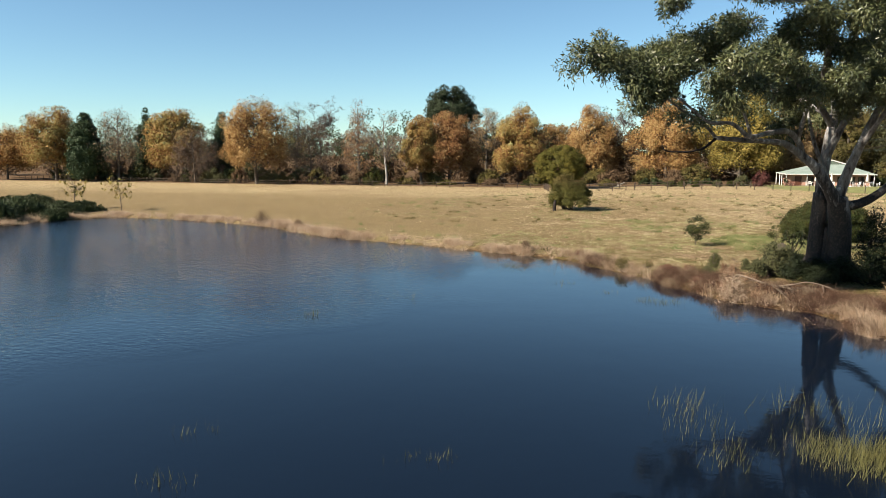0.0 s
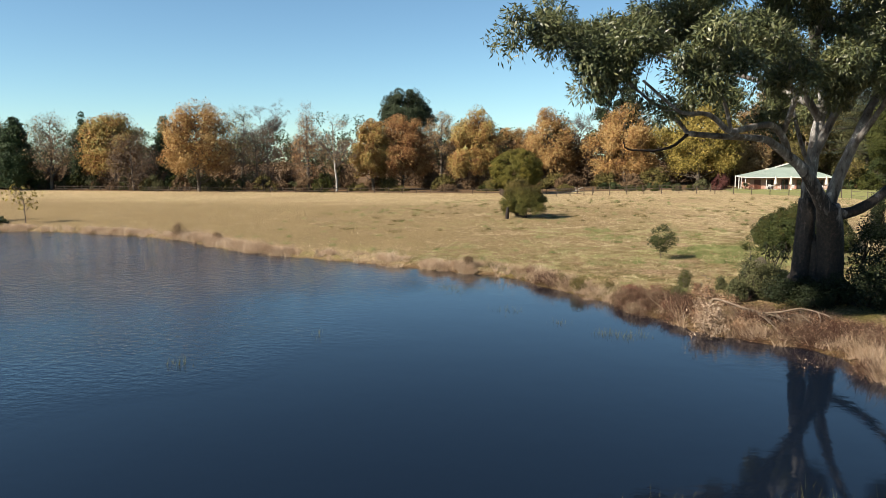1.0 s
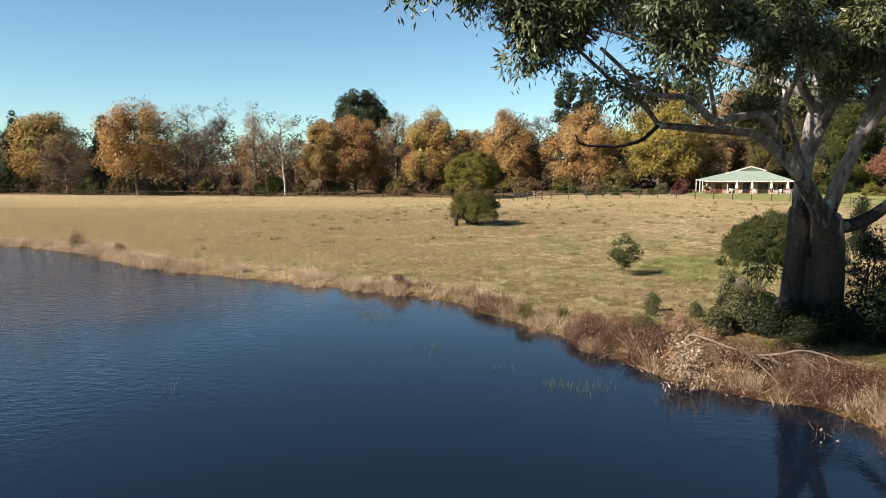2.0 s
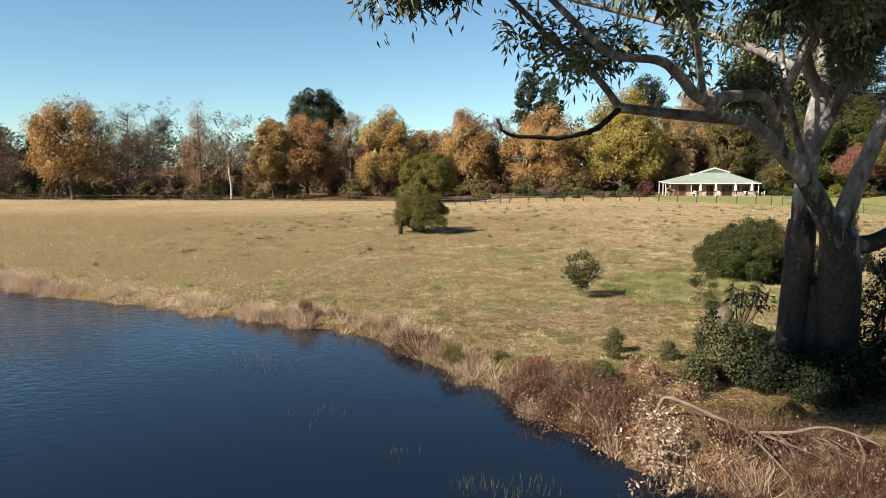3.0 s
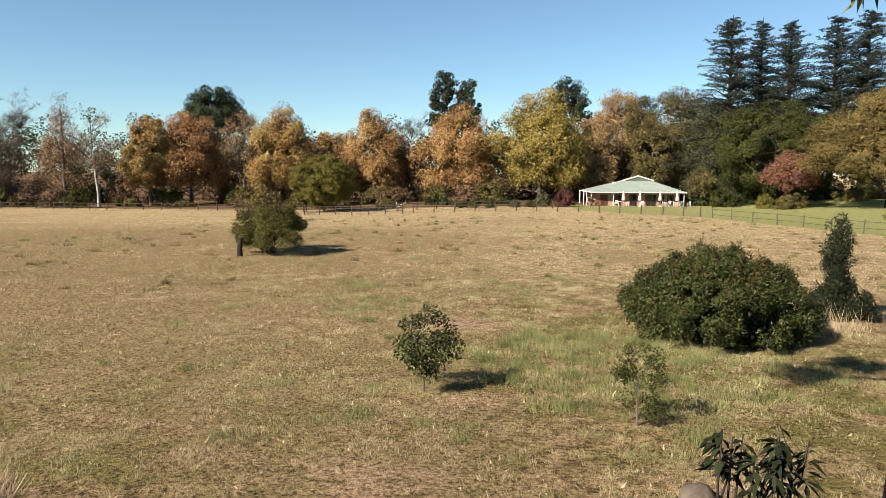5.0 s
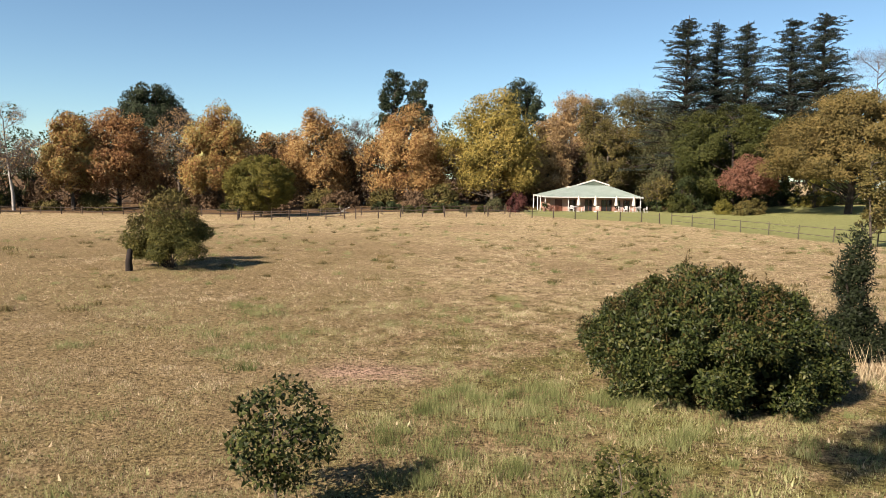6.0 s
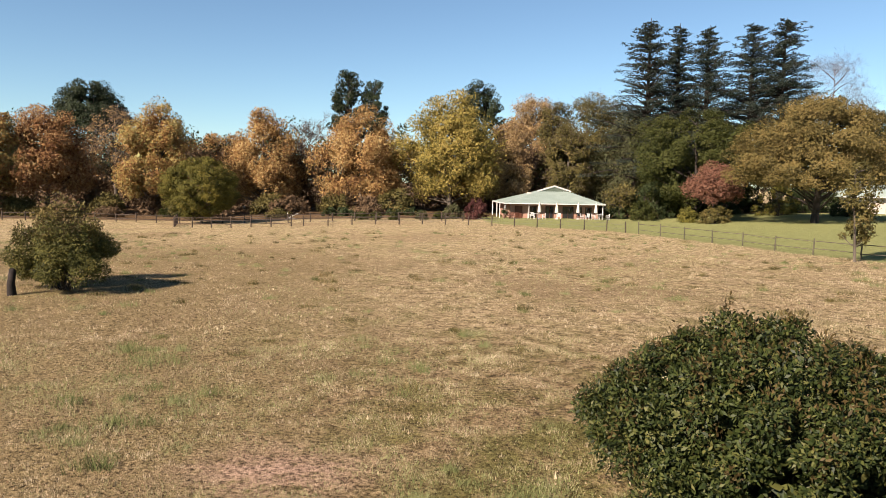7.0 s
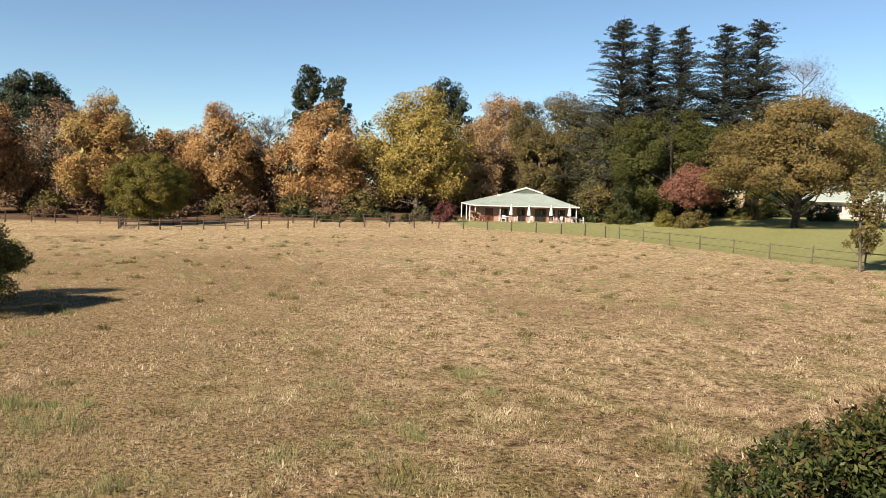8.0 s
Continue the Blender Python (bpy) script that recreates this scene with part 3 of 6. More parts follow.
bmesh.ops.triangulate(bm, faces=bm.faces)
bmesh.ops.recalc_face_normals(bm, faces=bm.faces)
for f in bm.faces:
    if f.normal.z < 0:
        f.normal_flip()
tagged(part("water", bm, WATER), "dark blue still pond water with light wind ripples", "water", kind="structure")


# ---- trees ----
def profile(shape, u):
    if shape == "cone":
        return 1.25 * (1 - u) ** 0.8 * (u + 0.1) ** 0.22
    if shape == "oval":
        return 1.32 * (1 - u) ** 0.5 * (u + 0.1) ** 0.36
    if shape == "spire":
        return 1.4 * (1 - u) ** 0.66 * (u + 0.1) ** 0.32
    if shape == "dome":
        return np.sqrt(np.maximum(0.02, 1 - u ** 2.2))
    return np.sqrt(np.maximum(0.03, 1 - (2 * u - 1) ** 2))


def crown_clumps(rng, h, r, base, shape, count, size, pad=0.8, lobe=1.0):
    u = rng.random(count * 3)
    u = u[rng.random(count * 3) < profile(shape, u)][:count]
    a = rng.random(len(u)) * 2 * math.pi
    ph = rng.random(3) * 6.28
    lobes = 1 + lobe * (0.16 * np.sin(3 * a + ph[0] + 4 * u) + 0.12 * np.sin(5 * a + ph[1] - 7 * u))
    rr = r * profile(shape, u) * lobes * (0.4 + 0.6 * rng.random(len(u)) ** 0.42) * 0.95
    c = np.stack([rr * np.cos(a), rr * np.sin(a), h * (base + (1 - base) * u * 0.97)], 1)
    return c, r * size * (0.6 + 0.7 * rng.random((len(u), 1))) * np.array([[1, 1, pad]])


def limb(tubes, rng, a, b, r0, r1, sides=5, sag=0.0, n=4):
    a, b = np.asarray(a, dtype=float), np.asarray(b, dtype=float)
    s = np.linspace(0, 1, n)[:, None]
    w = rng.normal(size=(n, 3)) * np.linalg.norm(b - a) * 0.05
    w[0] = w[-1] = 0
    p = a + (b - a) * s + w + np.array([0, 0, 1.0]) * sag * np.sin(math.pi * s) * np.linalg.norm(b - a)
    tubes.add(p, r0 + (r1 - r0) * s[:, 0], sides)


def broadleaf(name, label, x, y, h, r, mat, seed, base=0.14, shape="oval", clumps=120, per=250, leaf=0.235, bark=BARK, size=0.25, girth=0.018, group="woodland edge trees", limbs=26, twig=0, boughs=0, rnd=0.45, pad=0.8):
    rng = np.random.default_rng(seed)
    if name == "plane_tree":
        boughs, clumps, size, per, leaf = 40, int(clumps * 1.9), size * 0.66, int(per * 0.46), leaf * 1.12
    r = r * (1.3 if name == "plane_tree" else 1.0)
    base = base + (0.07 if name == "plane_tree" else 0.0)
    if x < -100:
        per, leaf = int(per * 0.6), leaf * 1.3
    tree = thing(name, x, y, gz(x, y) - 0.05, label, "tree", group)
    c, cr = crown_clumps(rng, h, r, base, shape, clumps, size, pad, 0.25 if name == "dome_tree" else 1.0)
    if boughs:                                   # the clumps gather on separate boughs, with shaded gaps between
        heads = c[:boughs]
        near = np.argmin(np.linalg.norm(c[:, None] - heads[None], axis=2), axis=1)
        c = c + 0.3 * (heads[near] - c)
    tb = Tubes()
    lean = rng.normal(size=2) * 0.03 * h
    hs = np.linspace(0, 0.9, 7)
    tp = np.stack([lean[0] * hs + 0.006 * h * np.sin(5 * hs + seed), lean[1] * hs + 0.006 * h * np.cos(6 * hs + seed), h * hs - 0.1], 1)
    tb.add(tp, girth * h * (1.25 - 1.3 * hs).clip(0.08), 7)
    for i in range(min(limbs, len(c))):
        q = c[i]
        z0 = max(0.08 * h, q[2] - 0.45 * math.hypot(q[0], q[1]) - 0.06 * h * rng.random())
        t0 = np.array([np.interp(z0, tp[:, 2], tp[:, 0]), np.interp(z0, tp[:, 2], tp[:, 1]), z0])
        own = Tubes() if name == "sapling" else tb   # a sapling's few limbs are parts of their own
        limb(own, rng, t0, q, girth * h * 0.38, 0.006 if name == "sapling" else 0.03, 5)
        if name == "sapling":
            link_mesh("limb", own.mesh("limb"), bark, tree)
    link_mesh("trunk", tb.mesh("trunk"), bark, tree)
    mid = np.array([0, 0, h * (base + (1 - base) * 0.42)])
    leaves = leaf_cloud(rng, c, cr, per, leaf, leaf * 0.78, 0.25, 0.55, corners=3, heart=mid, pull=0.9, rnd=rnd)
    if per > 60:                                 # inner leafage closes the crown
        core = leaf_cloud(rng, mid + (c - mid) * 0.78, cr * 0.9, 16, leaf * 2.2, leaf * 1.8, 0.2, 0.2, corners=3, heart=mid, pull=1.5, rnd=0.3)
        leaves = np.concatenate([leaves, core])
    link_mesh("crown", fast_mesh("crown", leaves, 3), mat, tree)
    if twig:
        link_mesh("branchwork", fast_mesh("branchwork", leaf_cloud(rng, c, cr * 1.2, twig, 0.9, 0.03, -0.5, 0.1, corners=3), 3), TWIG, tree)
    return tree


def bare_tree(name, label, x, y, h, r, seed, bark=TWIG, leaf_mat_=None, leaves=0, spread_=0.75, girth=0.014, group="woodland edge trees", levels=3):
    rng = np.random.default_rng(seed)
    tree = thing(name, x, y, gz(x, y) - 0.05, label, "tree", group)
    tb, limbs, tips = Tubes(), Tubes(), []

    def branch(p, d, length, rad, level):
        n = 4
        pts = [p]
        for _ in range(n):
            d = unit(d + rng.normal(size=3) * (0.03 if level == 0 else 0.13) + np.array([0, 0, 0.06]))
            pts.append(pts[-1] + d * length / n)
        (tb if level == 0 else limbs).add(pts, np.linspace(rad, rad * 0.45, n + 1), 6 if level < 1 else 3)
        tips.append(pts[-1])
        if level >= levels:
            return
        for i in range(9 if level == 0 else 5):
            s = rng.uniform(0.25, 1.0)
            at = np.array(pts[min(n, int(s * n) + (1 if level == 0 else 0))])
            a = rng.random() * 6.28
            sd = unit(np.array([math.cos(a), math.sin(a), 0]) * spread_ + d * 0.75)
            branch(at, sd, length * rng.uniform(0.36, 0.6), rad * 0.42, level + 1)

    branch(np.array([0, 0, -0.1]), np.array([0, 0, 1.0]), h * 0.72, girth * h, 0)
    pts = np.array(tips)
    k = np.array([r, r, h]) / np.maximum([np.abs(pts[:, 0]).max(), np.abs(pts[:, 1]).max(), pts[:, 2].max()], 0.1)
    for name_, tubes, mat in (("trunk", tb, bark), ("limbwork", limbs, TWIG)):
        me = tubes.mesh(name_)
        me.vertices.foreach_set("co", (np.array(tubes.v) * k).astype(np.float32).ravel())
        link_mesh(name_, me, mat, tree)
    pts = pts * k
    link_mesh("branchwork", fast_mesh("branchwork", leaf_cloud(rng, pts, np.full((len(pts), 1), 0.3), 16, 0.045 * h, 0.0016 * h + 0.004, -0.7, 0.0, corners=3), 3), TWIG, tree)
    if leaves:
        link_mesh("crown", fast_mesh("crown", leaf_cloud(rng, pts, np.full((len(pts), 1), 0.7), leaves, 0.3, 0.22, 0.2, 0.1, corners=3), 3), leaf_mat_, tree)
    return tree


def cedar(name, label, x, y, h, r, seed, group="tall cedars"):
    rng = np.random.default_rng(seed)
    tree = thing(name, x, y, gz(x, y) - 0.05, label, "tree", group)
    tb, cs = Tubes(), []
    tb.add([(0, 0, -0.1), (0.1, 0, h * 0.3), (0, 0.1, h * 0.65), (0, 0, h * 0.985)], [h * 0.02, h * 0.015, h * 0.009, 0.04], 7)
    z = h * 0.2
    while z < h * 0.97:                          # tiers of level boughs of very uneven length, with sky between them
        u = z / h
        reach = r * 2.05 * (1 - u) ** 0.7 + 0.25
        for _ in range(rng.integers(8, 13)):
            a, le = rng.random() * 6.28, reach * rng.uniform(0.35, 1.0) * (1.3 if rng.random() < 0.12 else 1)
            rise = rng.uniform(-0.12, 0.3) * le
            zb = min(z + rng.normal() * 0.02 * h, h * 0.965)
            end = np.array([math.cos(a) * le, math.sin(a) * le, zb + rise])
            limb(tb, rng, (0, 0, zb - 0.1 * le), end, 0.009 * h * (1.1 - u) + 0.03, 0.025, 4, 0.06)
            for s in np.arange(0.3, 1.05, 0.62 / max(le, 0.8)):
                side = np.array([-math.sin(a), math.cos(a), 0]) * rng.normal() * 0.2 * le * (1.1 - s * 0.7)
                cs.append(np.array([0, 0, zb]) + (end - np.array([0, 0, zb])) * s + side + np.array([0, 0, 0.1 * rng.normal()]))
        z += h * rng.uniform(0.024, 0.044) * (1.15 - 0.5 * u)
    link_mesh("trunk", tb.mesh("trunk"), DARK_BARK, tree)
    cs = np.array(cs)
    pr = np.clip(0.3 + 1.7 * (1 - cs[:, 2:] / h), 0.3, 1.0)
    link_mesh("crown", fast_mesh("crown", leaf_cloud(rng, cs, pr * np.array([[0.95, 0.95, 0.24]]), 26, 0.32, 0.12, 0.3, 0.0, 0.4, corners=3, rnd=0.45), 3), BLUE_GREEN, tree)
    return tree


def shrub(name, label, x, y, rx, ry, h, mat, seed, clumps=60, per=60, leaf=0.16, group="", category="shrub", z0=0.0, bark=DARK_BARK, size=0.22, shell=0.25, corners=3, tips=0, mounds=0):
    """A bush whose leaf clumps sit on and within a lumpy half-ball that reaches the ground, on a fan of stems."""
    rng = np.random.default_rng(seed)
    ob = thing(name, x, y, gz(x, y) - 0.03, label, category, group)
    v = unit(rng.normal(size=(clumps, 3)))
    if mounds:                                   # boughs of uneven reach with gaps between
        v = unit(np.resize(v[:mounds], (clumps, 3)) + rng.normal(size=(clumps, 3)) * 0.17)
    v[:, 2] = np.abs(v[:, 2])
    k = np.where(rng.random(clumps) < 0.75, rng.uniform(0.82, 1.0, clumps), rng.uniform(0.35, 0.8, clumps))
    lump = 1 + 0.13 * np.sin(4 * np.arctan2(v[:, 1], v[:, 0]) + seed) * (1 - v[:, 2])
    if mounds:
        k = k * np.resize(rng.uniform(0.72, 1.14, mounds), clumps)
    mr = min(rx, ry, h)
    c = v * (k * lump)[:, None] * np.array([rx - mr * size * 0.7, ry - mr * size * 0.7, h - z0 - mr * size * 0.7]) + np.array([0, 0, z0 + mr * size * 0.35])
    tb = Tubes()
    for i in range(min(16, clumps)):
        limb(tb, rng, (rng.normal() * 0.08 * rx, rng.normal() * 0.08 * ry, -0.05), c[i], 0.012 * h + 0.012, 0.008, 4, 0.05)
    link_mesh("stem_base", tb.mesh("stem_base"), bark, ob)
    cr = mr * size * (0.7 + 0.6 * rng.random((clumps, 1)))
    if tips:
        top = c[np.argsort(-c[:, 2])[:tips]]
        link_mesh("new_growth", fast_mesh("new_growth", leaf_cloud(rng, top + np.array([0, 0, 0.12]), np.full((tips, 1), mr * size * 1.1), per // 3, leaf, leaf * 0.55, -0.8, shell, corners=corners), corners), BUSH_TIPS, ob, "bronze young shoots")
    link_mesh("foliage", fast_mesh("foliage", leaf_cloud(rng, c, cr, per, leaf, leaf * 0.55, 0.2, shell, corners=corners, heart=(0, 0, 0.3 * h), pull=1.0), corners), mat, ob)
    return ob


# ---- the big gum on the bank ----
def gum_tree():
    rng = np.random.default_rng(77)
    bx, by = 6.8, 42.1
    bz = gz(bx, by)
    o = np.array([bx, by, bz])
    tree = thing("gum_tree", bx, by, bz, "huge old gum tree with pale grey limbs and dark base", "tree")
    tb = Tubes()

    def run(pts, r0, r1, sides=10, n=5, knots=0.05, bow=1.0):
        p = curve_through(pts, n) - o
        rad = r1 + (r0 - r1) * np.linspace(1, 0, len(p)) ** bow * (1 + knots * np.sin(np.arange(len(p)) * 1.7 + r0 * 9))
        tb.add(p, rad * 0.86, sides)
        return p

    paths = []
    tb.add(curve_through([(6.36, 42.25, bz - 0.3), (6.36, 42.22, 0.9), (6.38, 42.2, 2.0), (6.4, 42.15, 3.2), (6.42, 42.1, 4.4)], 5) - o, np.interp(np.linspace(0, 1, 21), [0, 0.14, 0.4, 0.8, 1], [0.66, 0.5, 0.42, 0.37, 0.35]), 14)
    tb.add(curve_through([(7.3, 42.0, bz - 0.3), (7.32, 41.95, 0.9), (7.3, 41.8, 2.0), (7.18, 41.5, 3.2), (6.98, 41.15, 4.15)], 5) - o, np.interp(np.linspace(0, 1, 21), [0, 0.14, 0.4, 0.8, 1], [0.78, 0.62, 0.54, 0.49, 0.44]), 14)
    tb.add(curve_through([(6.85, 42.3, bz - 0.3), (6.85, 42.3, 0.9), (6.85, 42.25, 1.8), (6.85, 42.2, 2.7)], 5) - o, np.linspace(0.66, 0.4, 16), 12)
    for a in np.arange(0, 6.28, 0.9):
        tb.add([(0.1 + 0.75 * math.cos(a), 0.75 * math.sin(a), 0.75), (0.1 + 1.25 * math.cos(a), 1.25 * math.sin(a), 0.2), (0.1 + 1.9 * math.cos(a), 1.9 * math.sin(a), -0.2)], [0.3, 0.26, 0.12], 7)
    paths.append(run([(6.88, 41.0, 4.0), (6.45, 40.75, 4.75), (5.88, 40.5, 5.62), (5.24, 40.0, 6.15), (4.5, 39.0, 6.62), (3.98, 38.4, 6.8), (2.43, 37.2, 6.88), (1.33, 36.43, 6.97)], 0.36, 0.11, bow=1.5))
    paths.append(run([(1.33, 36.43, 6.97), (0.97, 36.0, 7.39), (0.51, 35.2, 7.74), (0.02, 34.3, 7.97), (-0.31, 33.4, 8.2), (-1.3, 32.0, 8.9), (-2.4, 31.2, 9.4), (-3.7, 30.5, 9.6)], 0.09, 0.025, 7))
    paths.append(run([(5.24, 40.0, 6.15), (4.95, 39.5, 6.8), (4.32, 38.2, 7.26), (3.36, 36.6, 7.15), (2.58, 35.0, 6.97), (2.1, 34.3, 7.3), (1.74, 33.9, 7.49), (1.03, 33.3, 7.5), (0.59, 32.7, 7.75), (-0.2, 32.0, 8.4)], 0.17, 0.045, 8))
    paths.append(run([(3.93, 38.2, 6.79), (3.08, 36.4, 6.84), (2.62, 35.0, 7.0), (2.2, 33.6, 7.9), (1.6, 32.2, 8.8)], 0.12, 0.035, 7))
    paths.append(run([(6.42, 42.1, 4.2), (6.46, 42.15, 5.46), (6.62, 42.2, 7.06), (6.8, 42.3, 8.6), (6.4, 42.4, 10.6), (6.0, 42.3, 13.0), (6.3, 42.4, 15.8)], 0.36, 0.08))
    paths.append(run([(7.05, 41.3, 4.3), (7.31, 41.2, 5.34), (7.65, 41.1, 6.4), (8.2, 41.3, 7.8), (9.0, 41.8, 9.6), (9.4, 42.0, 12.0), (9.3, 42.1, 14.0)], 0.30, 0.08))
    paths.append(run([(7.0, 41.4, 3.8), (7.95, 41.4, 3.95), (9.0, 41.6, 4.65), (10.2, 42.0, 6.0), (11.2, 42.6, 8.0), (11.8, 43.0, 10.0)], 0.30, 0.08))
    paths.append(run([(6.58, 42.0, 6.3), (7.0, 41.9, 7.4), (7.6, 41.9, 8.9), (7.7, 42.3, 10.4), (7.4, 42.6, 13.0), (7.6, 42.5, 16.5)], 0.22, 0.06, 8))
    paths.append(run([(6.7, 42.2, 7.6), (5.9, 41.0, 8.8), (5.8, 38.8, 10.6), (5.5, 37.0, 12.2), (3.0, 34.8, 12.3), (0.2, 33.6, 12.6)], 0.2, 0.04, 8))
    paths.append(run([(6.7, 42.2, 8.0), (5.0, 43.6, 9.2), (2.6, 44.8, 10.2), (0.4, 44.6, 10.8), (-1.2, 43.8, 11.2)], 0.16, 0.04, 8))
    paths.append(run([(5.5, 37.0, 12.2), (4.4, 37.2, 13.8), (3.4, 37.5, 15.2)], 0.1, 0.04, 7))
    paths.append(run([(4.9, 39.4, 7.0), (4.9, 37.6, 8.0), (4.7, 35.6, 8.6), (3.3, 33.0, 9.2), (1.8, 31.8, 9.2)], 0.13, 0.035, 7))
    paths.append(run([(7.65, 41.1, 6.4), (8.2, 39.8, 7.8), (8.5, 38.4, 9.0), (8.6, 37.0, 10.2)], 0.15, 0.05, 7))
    paths.append(run([(6.45, 41.5, 5.4), (5.9, 41.2, 6.6), (5.5, 41.0, 8.0), (5.3, 41.0, 9.4)], 0.13, 0.05, 7))
    lobes = [((-3.2, 30.4, 9.5), (0.5, 0.6, 0.5), 7), ((-2.4, 30.9, 9.8), (0.7, 0.9, 0.5), 11), ((-1.5, 31.3, 9.5), (1.1, 1.2, 0.8), 26), ((-0.4, 31.9, 9.1), (1.2, 1.5, 0.9), 32),
             ((1.4, 31.6, 9.1), (1.2, 1.5, 0.8), 32), ((3.0, 32.3, 9.4), (1.4, 1.6, 1.0), 38), ((4.7, 34.6, 9.0), (1.4, 1.6, 0.9), 38), ((2.6, 34.9, 9.7), (1.3, 1.4, 0.6), 24),
             ((-1.6, 33.3, 9.7), (1.0, 1.0, 0.6), 40), ((-1.2, 34.3, 10.2), (1.1, 1.0, 0.6), 46), ((-0.6, 35.4, 10.8), (1.4, 1.3, 0.7), 26), ((1.1, 36.6, 10.5), (1.4, 1.3, 0.7), 32), ((2.9, 37.6, 10.2), (1.4, 1.3, 0.8), 42),
             ((5.2, 38.5, 10.4), (1.8, 1.8, 0.9), 40), ((7.0, 40.2, 9.5), (1.8, 1.8, 1.0), 50), ((8.6, 37.4, 9.5), (2.0, 2.0, 1.1), 46), ((6.1, 43.6, 8.4), (1.2, 1.2, 0.8), 26), ((6.6, 44.2, 9.0), (1.6, 1.4, 1.1), 32),
             ((10.6, 41.5, 9.6), (2.4, 2.4, 1.5), 40), ((4.4, 36.2, 11.1), (1.8, 1.8, 0.9), 34), ((7.4, 39.2, 11.4), (2.0, 2.0, 1.0), 40), ((1.8, 34.3, 10.9), (1.4, 1.4, 0.7), 20), ((9.6, 38.6, 11.4), (1.8, 1.8, 1.0), 30), ((-0.3, 33.5, 12.7), (1.8, 2.0, 0.9), 24), ((2.8, 34.5, 12.5), (2.4, 2.3, 1.4), 62), ((5.8, 37.0, 13.0), (2.8, 2.8, 1.8), 74),
             ((9.0, 40.0, 13.5), (3.0, 3.0, 2.0), 60), ((6.5, 40.5, 16.3), (3.2, 3.2, 1.9), 50), ((3.2, 37.5, 15.3), (2.6, 2.6, 1.6), 40)]
    lobes += [((-3.2, 33.6, 10.3), (0.6, 0.6, 0.35), 12), ((-2.3, 34.0, 10.2), (0.8, 0.8, 0.4), 20), ((-1.5, 34.9, 9.9), (0.8, 0.8, 0.4), 14), ((0.1, 33.5, 7.75), (0.45, 0.4, 0.15), 2), ((0.6, 34.4, 7.6), (0.5, 0.4, 0.15), 2), ((1.05, 34.9, 7.85), (0.45, 0.3, 0.15), 2), ((1.6, 34.9, 7.95), (0.4, 0.3, 0.2), 2),
              ((2.4, 35.8, 8.0), (0.5, 0.4, 0.2), 3), ((3.8, 39.0, 7.6), (0.5, 0.35, 0.2), 3), ((4.3, 39.2, 7.6), (0.5, 0.4, 0.3), 4), ((4.9, 40.0, 7.5), (0.6, 0.4, 0.4), 5)]
    lobes += [((-1.3, 43.6, 12.0), (0.8, 0.8, 0.4), 9), ((1.0, 45.6, 11.4), (0.9, 0.8, 0.5), 12), ((4.0, 46.0, 11.6), (1.6, 1.2, 0.7), 20), ((7.4, 40.4, 9.0), (1.4, 1.0, 0.7), 40)]
    lobes += [((8.6, 40.4, 10.6), (2.0, 1.6, 1.2), 46), ((9.6, 42.6, 11.6), (2.0, 1.8, 1.3), 40), ((10.8, 40.6, 8.2), (1.6, 1.6, 0.9), 30)]
    cs, hearts = [], []
    for c, r, n in lobes:
        n = max(2, int(n * (0.78 if c[0] < 6 else 1.0)))
        m = max(2, n // 7)                        # sprays of leaves gather in lumps with gaps between them
        v = unit(rng.normal(size=(m, 3))) * (rng.random((m, 1)) ** 0.4)
        lump = np.repeat(np.array(c) + v * np.array(r), -(-n // m), axis=0)[:n]
        cs.append(lump + rng.normal(size=(n, 3)) * np.array([0.3, 0.3, 0.2]))
        hearts.append(lump - o - np.array([0, 0, 0.25]))
    cs, hearts = np.vstack(cs) - o, np.vstack(hearts)
    limb_pts = np.vstack([p[len(p) // 3:] for p in paths])
    grown = [p for p in limb_pts]                # twigs grow from limbs and from each other, short and crooked
    order = np.argsort([np.linalg.norm(limb_pts - q, axis=1).min() for q in cs[::3]])
    for q in cs[::3][order]:
        g = np.array(grown)
        dd = np.linalg.norm(g - q, axis=1) + 0.5 * np.maximum(0, g[:, 2] - q[2])
        a = g[dd.argmin()]
        mid = (a + q) / 2 + rng.normal(size=3) * 0.12 * np.linalg.norm(q - a) + np.array([0, 0, 0.05])
        rad = 0.012 + 0.006 * min(2.0, np.linalg.norm(q - a))
        tb.add(curve_through([a, mid, q], 3), np.linspace(rad, 0.007, 7), 4)
        grown.extend([mid, q])
    tb2 = Tubes()
    dead = curve_through([(1.33, 36.43, 6.97), (0.99, 36.1, 6.63), (0.75, 35.85, 6.5), (0.3, 35.4, 6.38), (-0.3, 34.9, 6.38), (-0.67, 34.6, 6.42), (-0.82, 34.45, 6.66)], 5) - o
    dead[1:-1] += rng.normal(size=(len(dead) - 2, 3)) * 0.007
    tb2.add(dead, np.linspace(0.062, 0.022, len(dead)) * (1 + 0.16 * np.sin(np.arange(len(dead)) * 2.1)), 8)
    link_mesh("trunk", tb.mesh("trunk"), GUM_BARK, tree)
    link_mesh("dead_branch", tb2.mesh("dead_branch"), DEAD_WOOD, tree, "dark dead leafless branch")
    cr = 0.3 + 0.34 * rng.random((len(cs), 1))
    v = np.concatenate([leaf_cloud(rng, cs, cr * np.array([[1, 1, 0.75]]), 178, 0.168, 0.05, 0.6, 0.35, heart=hearts, pull=1.1, rnd=0.45),
                        leaf_cloud(rng, cs - np.array([0, 0, 0.3]), cr * 0.8, 26, 0.17, 0.038, 1.5, 0.1)])
    link_mesh("crown", fast_mesh("crown", v, 4), GUM_LEAF, tree)
    return tree


